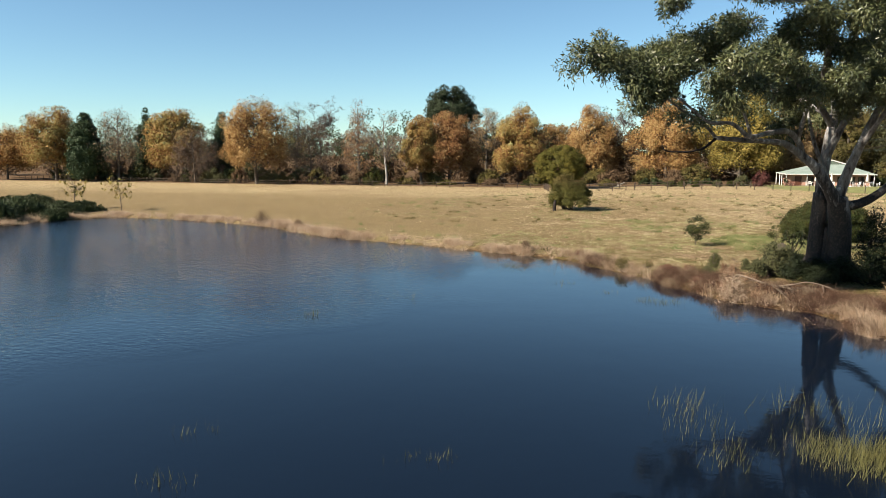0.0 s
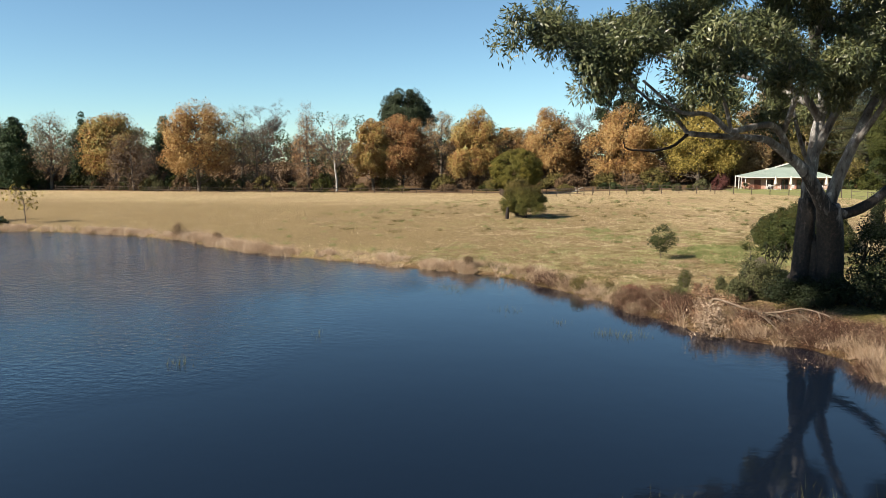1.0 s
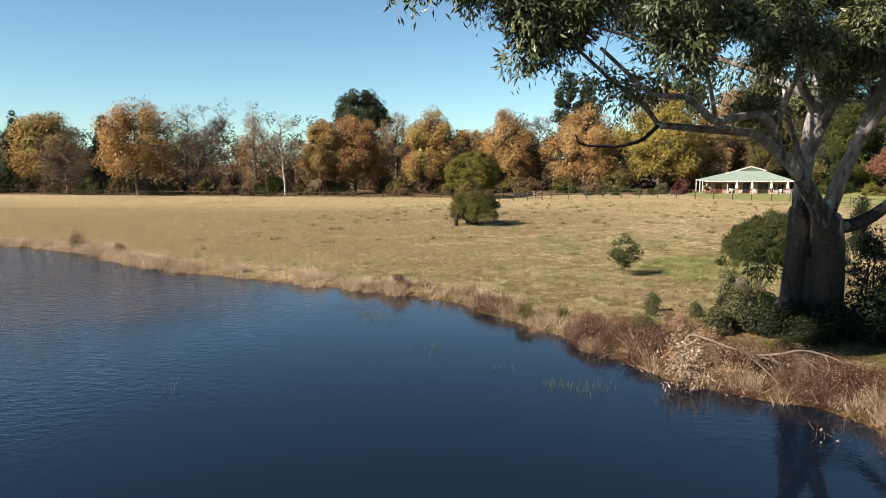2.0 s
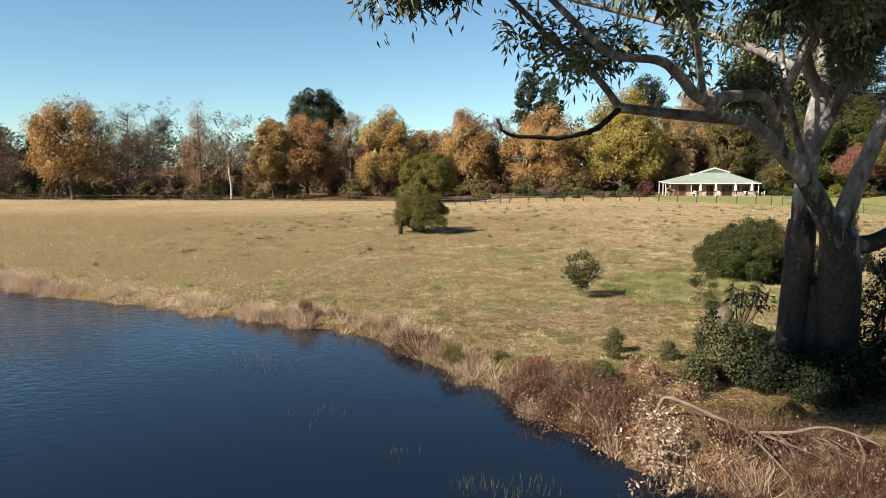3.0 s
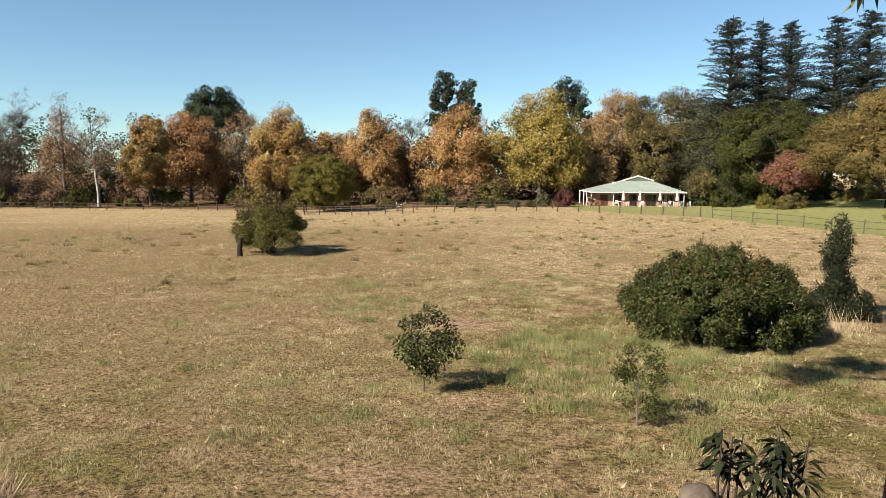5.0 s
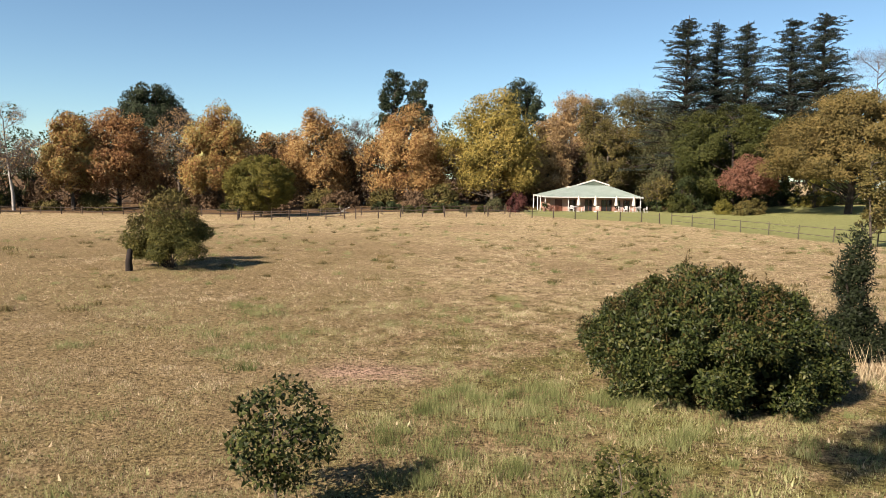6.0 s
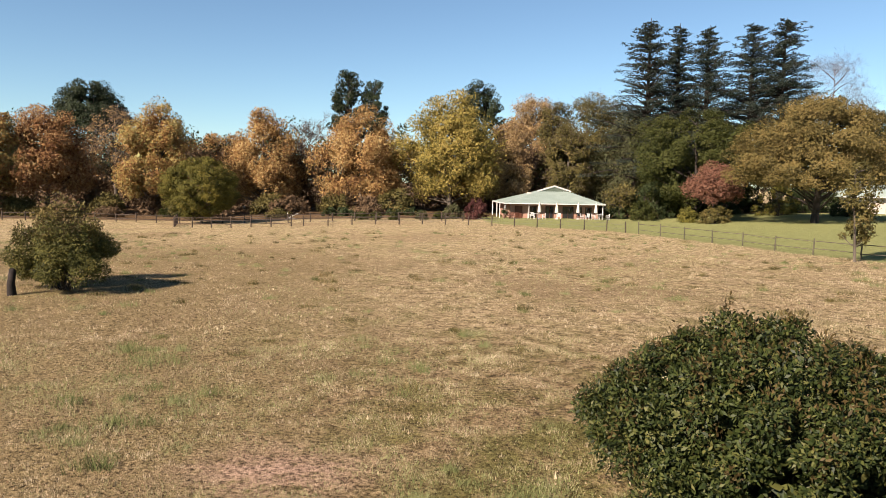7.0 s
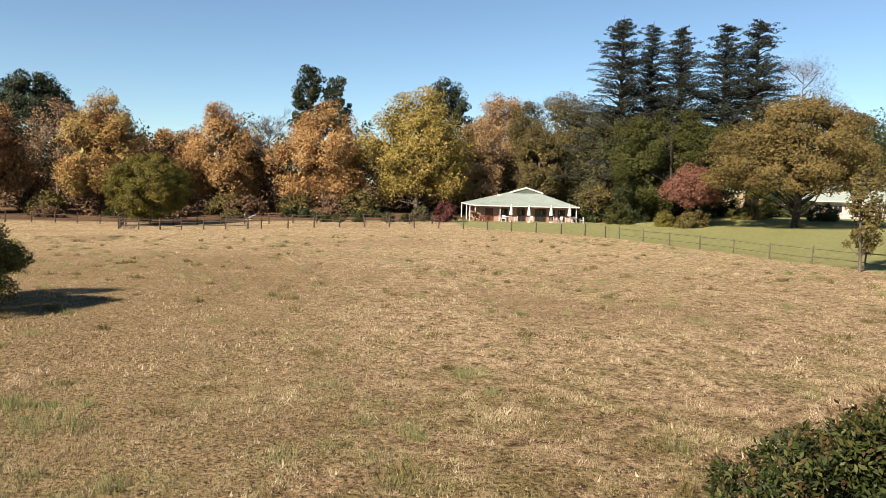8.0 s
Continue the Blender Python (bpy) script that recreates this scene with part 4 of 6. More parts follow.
gum_tree()

# ---- woodland edge, beyond the paddock fence ----
PT = "tall plane tree with "
broadleaf("plane_tree", PT + "orange autumn leaves behind the fence", -177.6, 149, 14.6, 8.3, ORANGE, 1)
broadleaf("plane_tree", PT + "golden orange leaves behind the fence", -158.7, 148, 19.9, 8.0, GOLD, 2)
broadleaf("evergreen_tree", "dark green evergreen tree among the autumn trees", -145.2, 145, 18.0, 5.5, EVERGREEN, 3, 0.08, "cone", leaf=0.3, clumps=200, size=0.2)
broadleaf("sparse_tree", "half-bare tree with pale tan leaves and brown twigs", -138.7, 149, 18.2, 7.2, PALE, 4, 0.2, clumps=130, per=26, twig=45)
broadleaf("evergreen_tree", "dark green evergreen tree among the autumn trees", -139, 160, 19.4, 4.2, EVERGREEN, 5, 0.1, "cone")
broadleaf("plane_tree", PT + "yellow-brown leaves behind the fence", -123.8, 153, 19.0, 7.6, GOLD, 6)
broadleaf("sparse_tree", "half-bare brown tree with dense twigs", -113.6, 147, 13.6, 6.6, BROWN, 7, 0.12, clumps=130, per=22, twig=55)
broadleaf("evergreen_tree", "dark green evergreen tree among the autumn trees", -118, 165, 18.4, 4.9, EVERGREEN, 8, 0.1, "cone")
broadleaf("plane_tree", PT + "deep orange leaves, wide at the base", -94.7, 145, 19.8, 7.8, ORANGE, 9, 0.12)
broadleaf("sparse_tree", "half-bare tree with pale yellowish leaves", -92, 158, 19.6, 4.5, YELLOW, 10, 0.3, clumps=60, per=22, twig=45)
bare_tree("bare_tree", "tall leafless grey tree with fine twigs", -84, 156, 20.1, 4.8, 11)
broadleaf("sparse_tree", "half-bare brown tree with dense twigs", -83.8, 151, 14.6, 6.3, BROWN, 12, 0.12, clumps=130, per=30, twig=55)
broadleaf("sparse_tree", "thin tree with rusty leaves and bare upper twigs", -73.4, 155, 19.8, 4.8, RUST, 13, 0.12, "cone", clumps=130, per=40, twig=40)
bare_tree("bare_tree", "leafless pale-trunked tree with upswept grey branches at the fence", -63.6, 149, 16.1, 5.9, 14, PALE_BARK, PINKISH, 2)
broadleaf("plane_tree", PT + "thinning olive-gold leaves behind the fence", -57.6, 155, 15.4, 4.6, GOLD, 15)
broadleaf("plane_tree", PT + "rusty orange leaves and a visible trunk", -52.5, 160, 17.2, 6.4, DEEP_ORANGE, 16, 0.12, "spire")
broadleaf("plane_tree", PT + "pale orange thinning leaves", -46.9, 172, 18.6, 4.2, PINKISH, 17, 0.2, clumps=130, per=40, twig=25)
broadleaf("plane_tree", PT + "yellow and orange leaves behind the fence", -35.7, 160, 17.9, 6.0, GOLD, 18, 0.1, "spire")
broadleaf("plane_tree", PT + "orange leaves, low behind the others", -32.6, 185, 14.6, 5, ORANGE, 19)
broadleaf("plane_tree", PT + "bright golden orange leaves", -21.7, 172, 18.6, 6.6, ORANGE, 20, 0.08, "spire")
bare_tree("bare_tree", "tall leafless grey tree with fine twigs", -15.9, 182, 18.1, 4, 21)
broadleaf("plane_tree", PT + "orange leaves and a broad crown", -4.6, 168, 18.2, 7.3, ORANGE, 22, 0.08, "spire")
broadleaf("plane_tree", PT + "yellow-green leaves and a huge rounded crown", 10.3, 166, 20.3, 8.0, YELLOW, 23, 0.06, clumps=150)
broadleaf("plane_tree", PT + "pinkish orange thinning leaves", 27.5, 190, 23.4, 6.6, PINKISH, 24, 0.06, per=330, twig=15)
broadleaf("plane_tree", PT + "brown and gold leaves behind the farmhouse", 20.5, 172, 15.5, 4.6, PINKISH, 124, 0.06, twig=20)
broadleaf("broad_tree", "airy olive-gold tree behind the farmhouse", 30.5, 167, 15.5, 5.2, OLIVE, 125, 0.08, "oval", clumps=150, per=150, leaf=0.22, size=0.16, twig=20)
GT = "tall dark eucalyptus tree rising above the autumn trees"
broadleaf("eucalyptus_tree", GT, -73.4, 223, 28.6, 8.4, GUM_FAR, 25, 0.6, "dome", clumps=150, per=220, leaf=0.34, size=0.2, rnd=0.35)
broadleaf("eucalyptus_tree", GT, -10.5, 205, 29.6, 3.6, GUM_FAR, 26, 0.45, "round", clumps=64, per=190, leaf=0.3, size=0.28)
broadleaf("eucalyptus_tree", GT, -4.5, 206, 28.4, 3.4, GUM_FAR, 27, 0.35, "round", clumps=64, per=190, leaf=0.3, size=0.28)
broadleaf("eucalyptus_tree", GT, 18.5, 200, 26.6, 6.6, GUM_FAR, 28, 0.35, "oval", clumps=90, per=220, leaf=0.3, size=0.2)
broadleaf("dome_tree", "dense dome-shaped green tree standing alone by the fence", -23.0, 139, 8.5, 5.0, DOME_GREEN, 29, 0.08, "round", clumps=320, per=230, leaf=0.125, size=0.11, group="", rnd=0.3)
broadleaf("broad_tree", "open olive-green tree behind the farmhouse", 35, 172, 20.6, 7.0, OLIVE, 30, 0.1, "oval", clumps=140, per=290, leaf=0.24, twig=20)
broadleaf("broad_tree", "open olive-green tree behind the farmhouse", 40.5, 164, 16.5, 7.2, GREY_GREEN, 31, 0.1, "oval", clumps=130, per=200, leaf=0.24, twig=20)
broadleaf("broad_tree", "dense dark green rounded tree", 46.0, 151, 16.0, 9.8, MID_GREEN, 32, 0.06, "round", clumps=240, per=230, leaf=0.22, size=0.125, boughs=70, group="", rnd=0.35, bark=DARK_BARK)
broadleaf("broad_tree", "wide spreading olive and bronze tree on the lawn", 52.6, 131, 15.2, 9.7, SPREAD_LEAF, 33, 0.3, "dome", clumps=300, per=270, leaf=0.21, size=0.17, boughs=120, pad=0.5, rnd=0.4, group="", limbs=40, girth=0.026, bark=DARK_BARK)
broadleaf("small_red_tree", "small tree with dull red leaves beside the lawn", 43.6, 139, 7.6, 3.6, RED_LEAF, 34, 0.34, "round", clumps=60, per=170, leaf=0.2, group="")
broadleaf("broad_tree", "dark tree far behind the second house", 113, 200, 20, 8, DARK_GREEN, 35, 0.1, "round")
broadleaf("bare_tree", "leafless grey-pink tree behind the cedars", 89, 190, 31.0, 8.5, PALE, 36, 0.3, "round", clumps=110, per=2, twig=170, girth=0.01, bark=TWIG, limbs=40)
bare_tree("bare_tree", "small leafless pale tree beside the farmhouse", 34.6, 151, 5.0, 2.6, 37, BARK, OLIVE, 9, girth=0.02)
broadleaf("evergreen_tree", "dark evergreen tree filling the gap below the cedars", 55, 178, 21, 9.5, DARK_GREEN, 39, 0.05, "round", clumps=110, per=170, leaf=0.33)
broadleaf("sparse_tree", "dull brown half-bare tree below the cedars", 45, 171, 19.5, 6.5, BROWN, 38, 0.08, "oval", clumps=110, per=90, leaf=0.26, twig=50)
broadleaf("broad_tree", "dark tree far behind the second house", 103, 186, 19.5, 9, DARK_GREEN, 47, 0.05, "round", clumps=90, per=150, leaf=0.36)
broadleaf("sparse_tree", "open olive-brown tree behind the farmhouse", 31.5, 184, 21.5, 6.0, OLIVE, 48, 0.08, "oval", clumps=110, per=170, leaf=0.26, twig=30)
broadleaf("sparse_tree", "open grey-green tree below the cedars", 41.5, 178, 21.0, 6.0, GREY_GREEN, 49, 0.08, "oval", clumps=110, per=170, leaf=0.26, twig=30)
CT = "tall dark blue-green cedar with level layered branches"
for i, (cx, cy, ch, cw) in enumerate([(42.2, 163, 32.3, 6.2), (48.2, 166, 32.0, 4.8), (52.8, 165, 31.2, 5.6), (60.8, 166, 31.5, 6.2), (65.2, 164, 32.2, 6.2)]):
    cedar("cedar", CT, cx, cy, ch, cw, 40 + i)
broadleaf("thin_tree", "slender young tree with thin foliage beside the fence", 34.4, 94.8, 7.3, 1.25, OLIVE, 46, 0.16, "oval", clumps=70, per=60, leaf=0.16, group="", girth=0.012, size=0.35)


def far_woods():
    """The wood behind the front row, leaf clumps with an uneven top and a brown thicket below."""
    rng = np.random.default_rng(60)
    n = 1150
    x = rng.uniform(-240, 120, n)
    y = 168 + rng.random(n) * 58 + np.where(x > 12, 14, 0)
    top = 12.8 + np.where(x > -60, -0.8, 0.8) + 2.2 * np.sin(x * 0.21) + 1.8 * np.sin(x * 0.53 + 1) + 1.2 * np.sin(x * 1.3)
    z = 5 + rng.random(n) ** 0.8 * np.maximum(top - 5, 3)
    me = fast_mesh("far_woods", leaf_cloud(rng, np.stack([x, y, z], 1), rng.uniform(1.3, 2.6, (n, 1)), 84, 0.46, 0.36, 0.2, 0.35, corners=3), 3)
    tagged(link_mesh("far_woods", me, DARK_GREEN), "dark green mixed woodland behind the autumn trees", "woods", kind="stuff")
    n = 1200
    x = np.append(rng.uniform(-230, 90, n - 600), rng.uniform(-62, 42, 600))
    y, z = rng.uniform(174, 188, n), np.append(rng.uniform(0.3, 9.5, n - 600), rng.uniform(0.3, 11.0, 600))
    me = fast_mesh("far_thicket", leaf_cloud(rng, np.stack([x, y, z], 1), rng.uniform(1.4, 2.6, (n, 1)), 110, 0.42, 0.36, 0.2, 0.3, corners=3), 3)
    tagged(link_mesh("far_thicket", me, BROWN), "brown shaded thicket between the trunks of the wood", "woods", kind="stuff")


far_woods()
rng = np.random.default_rng(61)
for i in range(58):
    sx = -165 + i * 2.95 + rng.uniform(-1.2, 1.2)
    hh = rng.uniform(1.8, 4.2)
    if sx > -62 and i % 3:
        continue
    hh = hh * (0.5 if sx > -62 else 1.0)
    m = ([GREY_GREEN, OLIVE, GREY_GREEN, MID_GREEN, BROWN] if sx < -60 else [BROWN, DARK_GREEN, MID_GREEN, OLIVE, BROWN])[int(rng.integers(0, 5))]
    shrub("undergrowth_shrub", "tangled grey-green shrub behind the paddock fence", sx, 145 + rng.uniform(0, 6) + (5 if sx < -120 or sx > -62 else 0), rng.uniform(1.8, 3.4), 1.9, hh, m, 100 + i, 34, 55, 0.3, "undergrowth along the fence")
for i in range(30):
    sx = -160 + i * 5.6 + rng.uniform(-2, 2)
    hh = rng.uniform(4.0, 7.5) * (0.6 if sx > -62 else 1)
    shrub("understorey_tree", "low dark tree among the trunks of the woodland edge", sx, 155 + rng.uniform(0, 9), rng.uniform(2.4, 3.6), 2.6, hh, [DARK_GREEN, GREY_GREEN, BROWN][i % 3] if sx < -62 else [BROWN, OLIVE][i % 2], 200 + i, 44, 60, 0.4, "understorey of the woodland", "tree")
for i, (sx, sy, r1, hh, m) in enumerate([(-2.8, 141, 1.0, 1.2, MID_GREEN), (-0.9, 141, 1.0, 1.2, MID_GREEN), (1.4, 141, 0.8, 1.3, MID_GREEN), (5.2, 142, 1.0, 1.3, GREY_GREEN), (7.4, 143, 0.9, 1.1, MID_GREEN)]):
    shrub("clipped_hedge", "low clipped green hedge bush by the garden fence", sx, sy, r1, 0.8, hh, m, 240 + i, 40, 60, 0.14, "garden hedge bushes", "hedge")
# low dark trees added to stand for the black shade under the crowns
for i in range(9):
    shrub("understorey_tree", "added low dark tree in place of shade behind the lawn", 35.5 + i * 4.2, 152.5 + (i % 3) * 2.0, 3.0, 2.4, 4.4 + (i * 7 % 5) * 0.5, DARK_GREEN, 600 + i, 44, 90, 0.3, "understorey behind the lawn", "tree")
shrub("garden_shrub", "olive-green shrub below the small red tree", 43.2, 137.6, 2.6, 1.6, 2.5, OLIVE, 249, 60, 90, 0.18)
shrub("garden_shrub", "rounded grey-green garden shrub", 9.6, 145, 1.9, 1.5, 2.0, GREY_GREEN, 250, 60, 70, 0.16)
shrub("garden_shrub", "rounded purple-red garden shrub beside the farmhouse", 12.7, 144.5, 1.8, 1.6, 3.0, PURPLE_LEAF, 251, 70, 80, 0.16)
for i, (sx, sy, r1, hh) in enumerate([(36.8, 147, 2.2, 3.0), (41.0, 141, 1.6, 2.0), (63, 141, 2.6, 2.4), (67, 146, 1.6, 1.8), (56, 146, 3.4, 4.6), (39.5, 150, 3, 6)]):
    shrub("garden_shrub", "dark green garden shrub at the edge of the lawn", sx, sy, r1, 1.6, hh, [MID_GREEN, DOME_GREEN, DARK_GREEN][i % 3], 255 + i, 60, 60, 0.22, "shrubs at the lawn's edge")

# ---- bushes and saplings in the paddock ----
def round_bush():
    """A broad dome of leaf rosettes: knobbly, dark in the gaps, overhanging at the foot, bronze shoots on top."""
    rng = np.random.default_rng(300)
    x, y, rx, h = 9.6, 58.7, 3.02, 2.86
    ob = thing("round_bush", x, y, gz(x, y) - 0.03, "large dense rounded dark green bush in the pasture", "bush")
    m, each = 76, 8                              # knobs of foliage, each of several leaf rosettes
    k = np.arange(m) + 0.5
    v = np.stack([np.sqrt(1 - (k / m) ** 2) * np.cos(k * 2.39996), np.sqrt(1 - (k / m) ** 2) * np.sin(k * 2.39996), k / m], 1)
    v = unit(v + rng.normal(size=(m, 3)) * 0.1)
    a = np.arctan2(v[:, 1], v[:, 0])
    lump = 0.81 + 0.05 * np.sin(3 * a + 1) * (1 - v[:, 2]) + np.clip(rng.normal(size=m) * 0.07, -0.12, 0.07) + 0.09 * np.clip(-0.68 * v[:, 0] + 0.73 * v[:, 1] + 0.2 * v[:, 2], 0, 1) ** 4
    knob = v * lump[:, None] * np.array([rx, rx, h - 0.45]) + np.array([0, 0, 0.3])
    off = unit(np.repeat(v, each, axis=0) * 0.9 + rng.normal(size=(m * each, 3)) * 0.75)
    c = np.repeat(knob, each, axis=0) + off * np.repeat(rng.uniform(0.3, 0.52, (m, 1)), each, axis=0)
    v, n = np.repeat(v, each, axis=0), m * each
    c[:, 2] = np.clip(c[:, 2], 0.22, h - 0.22)
    low = np.clip(1 - c[:, 2] / 0.9, 0, 1)[:, None]
    c[:, :2] *= 1 - 0.12 * low
    tb = Tubes()
    for i in range(0, n, 24):
        limb(tb, rng, (rng.normal() * 0.2, rng.normal() * 0.2, -0.05), c[i], 0.05, 0.012, 5, 0.05)
    link_mesh("stem_base", tb.mesh("stem_base"), DARK_BARK, ob)
    heart = (0, 0, 0.6)
    outer = leaf_cloud(rng, c, rng.uniform(0.15, 0.27, (n, 1)), 100, 0.092, 0.04, 0.1, 0.5, heart=np.repeat(knob, each, axis=0), pull=1.0, rnd=0.45)
    inner = leaf_cloud(rng, c * 0.74 + np.array([0, 0, 0.03]), np.full((n, 1), 0.34), 14, 0.17, 0.11, 0.1, 0.4, heart=heart, pull=1.2)
    link_mesh("foliage", fast_mesh("foliage", np.concatenate([outer, inner]), 4), BUSH_GREEN, ob)
    top = c[((v[:, 2] > 0.45) & (rng.random(n) < 0.4)) | ((v[:, 0] < -0.35) & (v[:, 2] > 0.15) & (rng.random(n) < 0.22))]
    top = top + rng.normal(size=top.shape) * 0.1 + np.array([0, 0, 0.08])
    link_mesh("new_growth", fast_mesh("new_growth", leaf_cloud(rng, top, np.tile([[0.14, 0.14, 0.24]], (len(top), 1)), 34, 0.09, 0.036, -0.8, 0.1), 4), BUSH_TIPS, ob, "bronze young shoots")


round_bush()
b2 = shrub("field_bush", "dense green bush with a dark stump-like trunk in the pasture", -11.5, 79.0, 2.95, 2.2, 3.05, FIELD_BUSH, 301, 170, 300, 0.09, "", "bush", z0=0.6, size=0.19, shell=0.35, tips=46, mounds=23)
shrub("leafy_shoots", "taller dull green bush behind the field bush", -12.6, 81.0, 1.5, 1.3, 4.2, OLIVE, 302, 70, 70, 0.13, "", "bush", z0=1.2, size=0.3)
tb = Tubes()
tb.add([(-1.45, -1.6, -0.1), (-1.47, -1.62, 0.5), (-1.4, -1.58, 1.1)], [0.2, 0.16, 0.13], 8)
link_mesh("stump", tb.mesh("stump"), DEAD_WOOD, b2)


def sapling(x, y, h, r, mat, seed, label, clumps, per, leaf, z0):
    return broadleaf("sapling", label, x, y, h, r, mat, seed, z0, "round", clumps, per, leaf, BARK, 0.3, 0.014, "young trees in the pasture", 18)


sapling(0.88, 52.0, 1.95, 0.74, BUSH_GREEN, 310, "young green sapling with a thin bare stem", 50, 58, 0.073, 0.26)
sapling(5.45, 50.2, 1.75, 0.6, MID_GREEN, 311, "thin airy green sapling in the grass", 34, 60, 0.055, 0.08)
shrub("columnar_tree", "slim dark columnar young tree beside the round bush", 14.5, 61.6, 0.62, 0.62, 3.9, SHADE_DARK_LEAF, 312, 90, 130, 0.085, "", "tree", size=0.42)
# the round bush's shade is put into the bramble's leaf colour
shrub("bramble", "dark shaded bramble thicket beside the round bush", 14.7, 61.7, 1.35, 1.0, 1.5, SHADE_DARK_LEAF, 313, 90, 110, 0.085, "", "shrub")

def dry_stalks():
    rng = np.random.default_rng(314)
    ob = thing("dry_stalks", 13.35, 59.3, gz(13.35, 59.3), "tuft of tall bleached dry stalks before the bramble", "grass")
    q = rng.normal(size=(340, 3)) * np.array([0.5, 0.4, 0])
    link_mesh("stalks", fast_mesh("stalks", blades(rng, q, rng.uniform(0.25, 0.85, 340), 0.007, 0.6), 3), GRASS, ob)


def pale_log():
    rng = np.random.default_rng(315)
    ob = thing("pale_log", -12.2, 143.0, gz(-12.2, 143.0), "bleached forked log lying behind the paddock fence", "log")
    tb = Tubes()
    limb(tb, rng, (-0.6, 0, 0.15), (0.8, 0.2, 0.9), 0.12, 0.07, 7, 0.02)
    limb(tb, rng, (-0.4, 0, 0.25), (-0.6, 0.1, 1.0), 0.08, 0.05, 6)
    limb(tb, rng, (-1.0, 0, 0.1), (0.7, 0.4, 0.14), 0.11, 0.08, 7)
    link_mesh("branch", tb.mesh("branch"), PALE_BARK, ob)


dry_stalks()
pale_log()

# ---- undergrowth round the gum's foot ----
# most of these shrubs carry shade in their near-black leaf colour
for i, (sx, sy, r1, hh, m, lf, zz) in enumerate([(4.25, 41.0, 0.75, 1.9, GREY_GREEN, 0.1, 0), (5.0, 41.5, 0.7, 1.5, GREY_GREEN, 0.1, 0), (5.3, 40.4, 0.8, 1.1, SHADE_DARK_LEAF, 0.1, 0), (8.4, 40.2, 1.2, 1.9, SHADE_DARK_LEAF, 0.12, 0), (7.2, 40.4, 1.0, 1.3, SHADE_DARK_LEAF, 0.11, 0), (9.9, 39.4, 1.2, 1.7, SHADE_DARK_LEAF, 0.12, 0), (6.2, 40.9, 0.7, 1.1, SHADE_DARK_LEAF, 0.11, 0), (8.95, 43.0, 0.95, 3.3, SHADE_DARK_LEAF, 0.14, 0), (9.9, 42.2, 1.2, 3.4, SHADE_DARK_LEAF, 0.14, 0),
                                               (10.9, 42.6, 1.6, 3.4, SHADE_DARK_LEAF, 0.14, 0), (6.3, 39.6, 0.7, 0.9, SHADE_DARK_LEAF, 0.09, 0), (11.6, 40.2, 1.4, 2.0, SHADE_DARK_LEAF, 0.13, 0), (3.6, 40.1, 0.5, 1.0, GREY_GREEN, 0.1, 0), (5.25, 42.3, 0.65, 0.9, SHADE_DARK_LEAF, 0.1, 0), (5.7, 43.5, 0.6, 0.85, SHADE_DARK_LEAF, 0.1, 0),
                                               (4.6, 43.8, 0.5, 1.4, SHADE_DARK_LEAF, 0.1, 0), (5.3, 44.0, 0.5, 1.0, SHADE_DARK_LEAF, 0.1, 0), (6.0, 44.5, 0.5, 0.75, SHADE_DARK_LEAF, 0.09, 0), (6.6, 44.4, 0.5, 0.6, SHADE_DARK_LEAF, 0.09, 0), (7.2, 44.3, 0.6, 0.95, SHADE_DARK_LEAF, 0.1, 0), (7.9, 44.5, 0.55, 0.9, SHADE_DARK_LEAF, 0.1, 0)]):
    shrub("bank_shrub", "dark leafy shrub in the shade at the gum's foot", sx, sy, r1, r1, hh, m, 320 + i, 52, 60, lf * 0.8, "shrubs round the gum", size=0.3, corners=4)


def regrowth():
    """A cut stump with whorls of long dark leaves."""
    rng = np.random.default_rng(340)
    ob = thing("sprouting_stump", 5.1, 44.7, gz(5.1, 44.7) - 0.05, "pale cut stump sprouting shoots of long dark leaves", "stump")
    tb = Tubes()
    tb.add([(0.0, 0, -0.1), (0.0, 0, 0.4), (0.02, 0.02, 0.75), (0.05, 0, 1.15), (0.1, 0, 1.22)], [0.4, 0.33, 0.27, 0.25, 0.1], 12)
    link_mesh("stump", tb.mesh("stump"), BARK, ob, "pale weathered stump")
    for i in range(11):
        a = i * 2.4
        e = np.array([0.72 + 0.66 * math.cos(a) * rng.uniform(0.35, 1), 0.35 * math.sin(a), rng.uniform(1.62, 2.05)])
        ts = Tubes()
        limb(ts, rng, (0.45 + 0.1 * math.cos(a), 0.1 * math.sin(a), 0.1), e, 0.022, 0.01, 4, 0.05)
        shoot = link_mesh("shoot", ts.mesh("shoot"), DARK_BARK, ob)
        k = 18
        aa = rng.random(k) * 6.28
        d = unit(np.stack([np.cos(aa), np.sin(aa), rng.uniform(-0.75, 0.3, k)], 1))
        le = rng.uniform(0.17, 0.28, (k, 1))
        s = unit(np.cross(d, np.array([0, 0, 1.0]))) * le * 0.17
        at = e - np.array([0, 0, 1.0]) * rng.uniform(0, 0.55, (k, 1))
        v = np.stack([at, at + d * le * 0.5 + s, at + d * le + np.array([0, 0, -0.08]), at + d * le * 0.5 - s], 1)
        link_mesh("foliage", fast_mesh("foliage", v, 4), SHADE_DARK_LEAF, shoot)


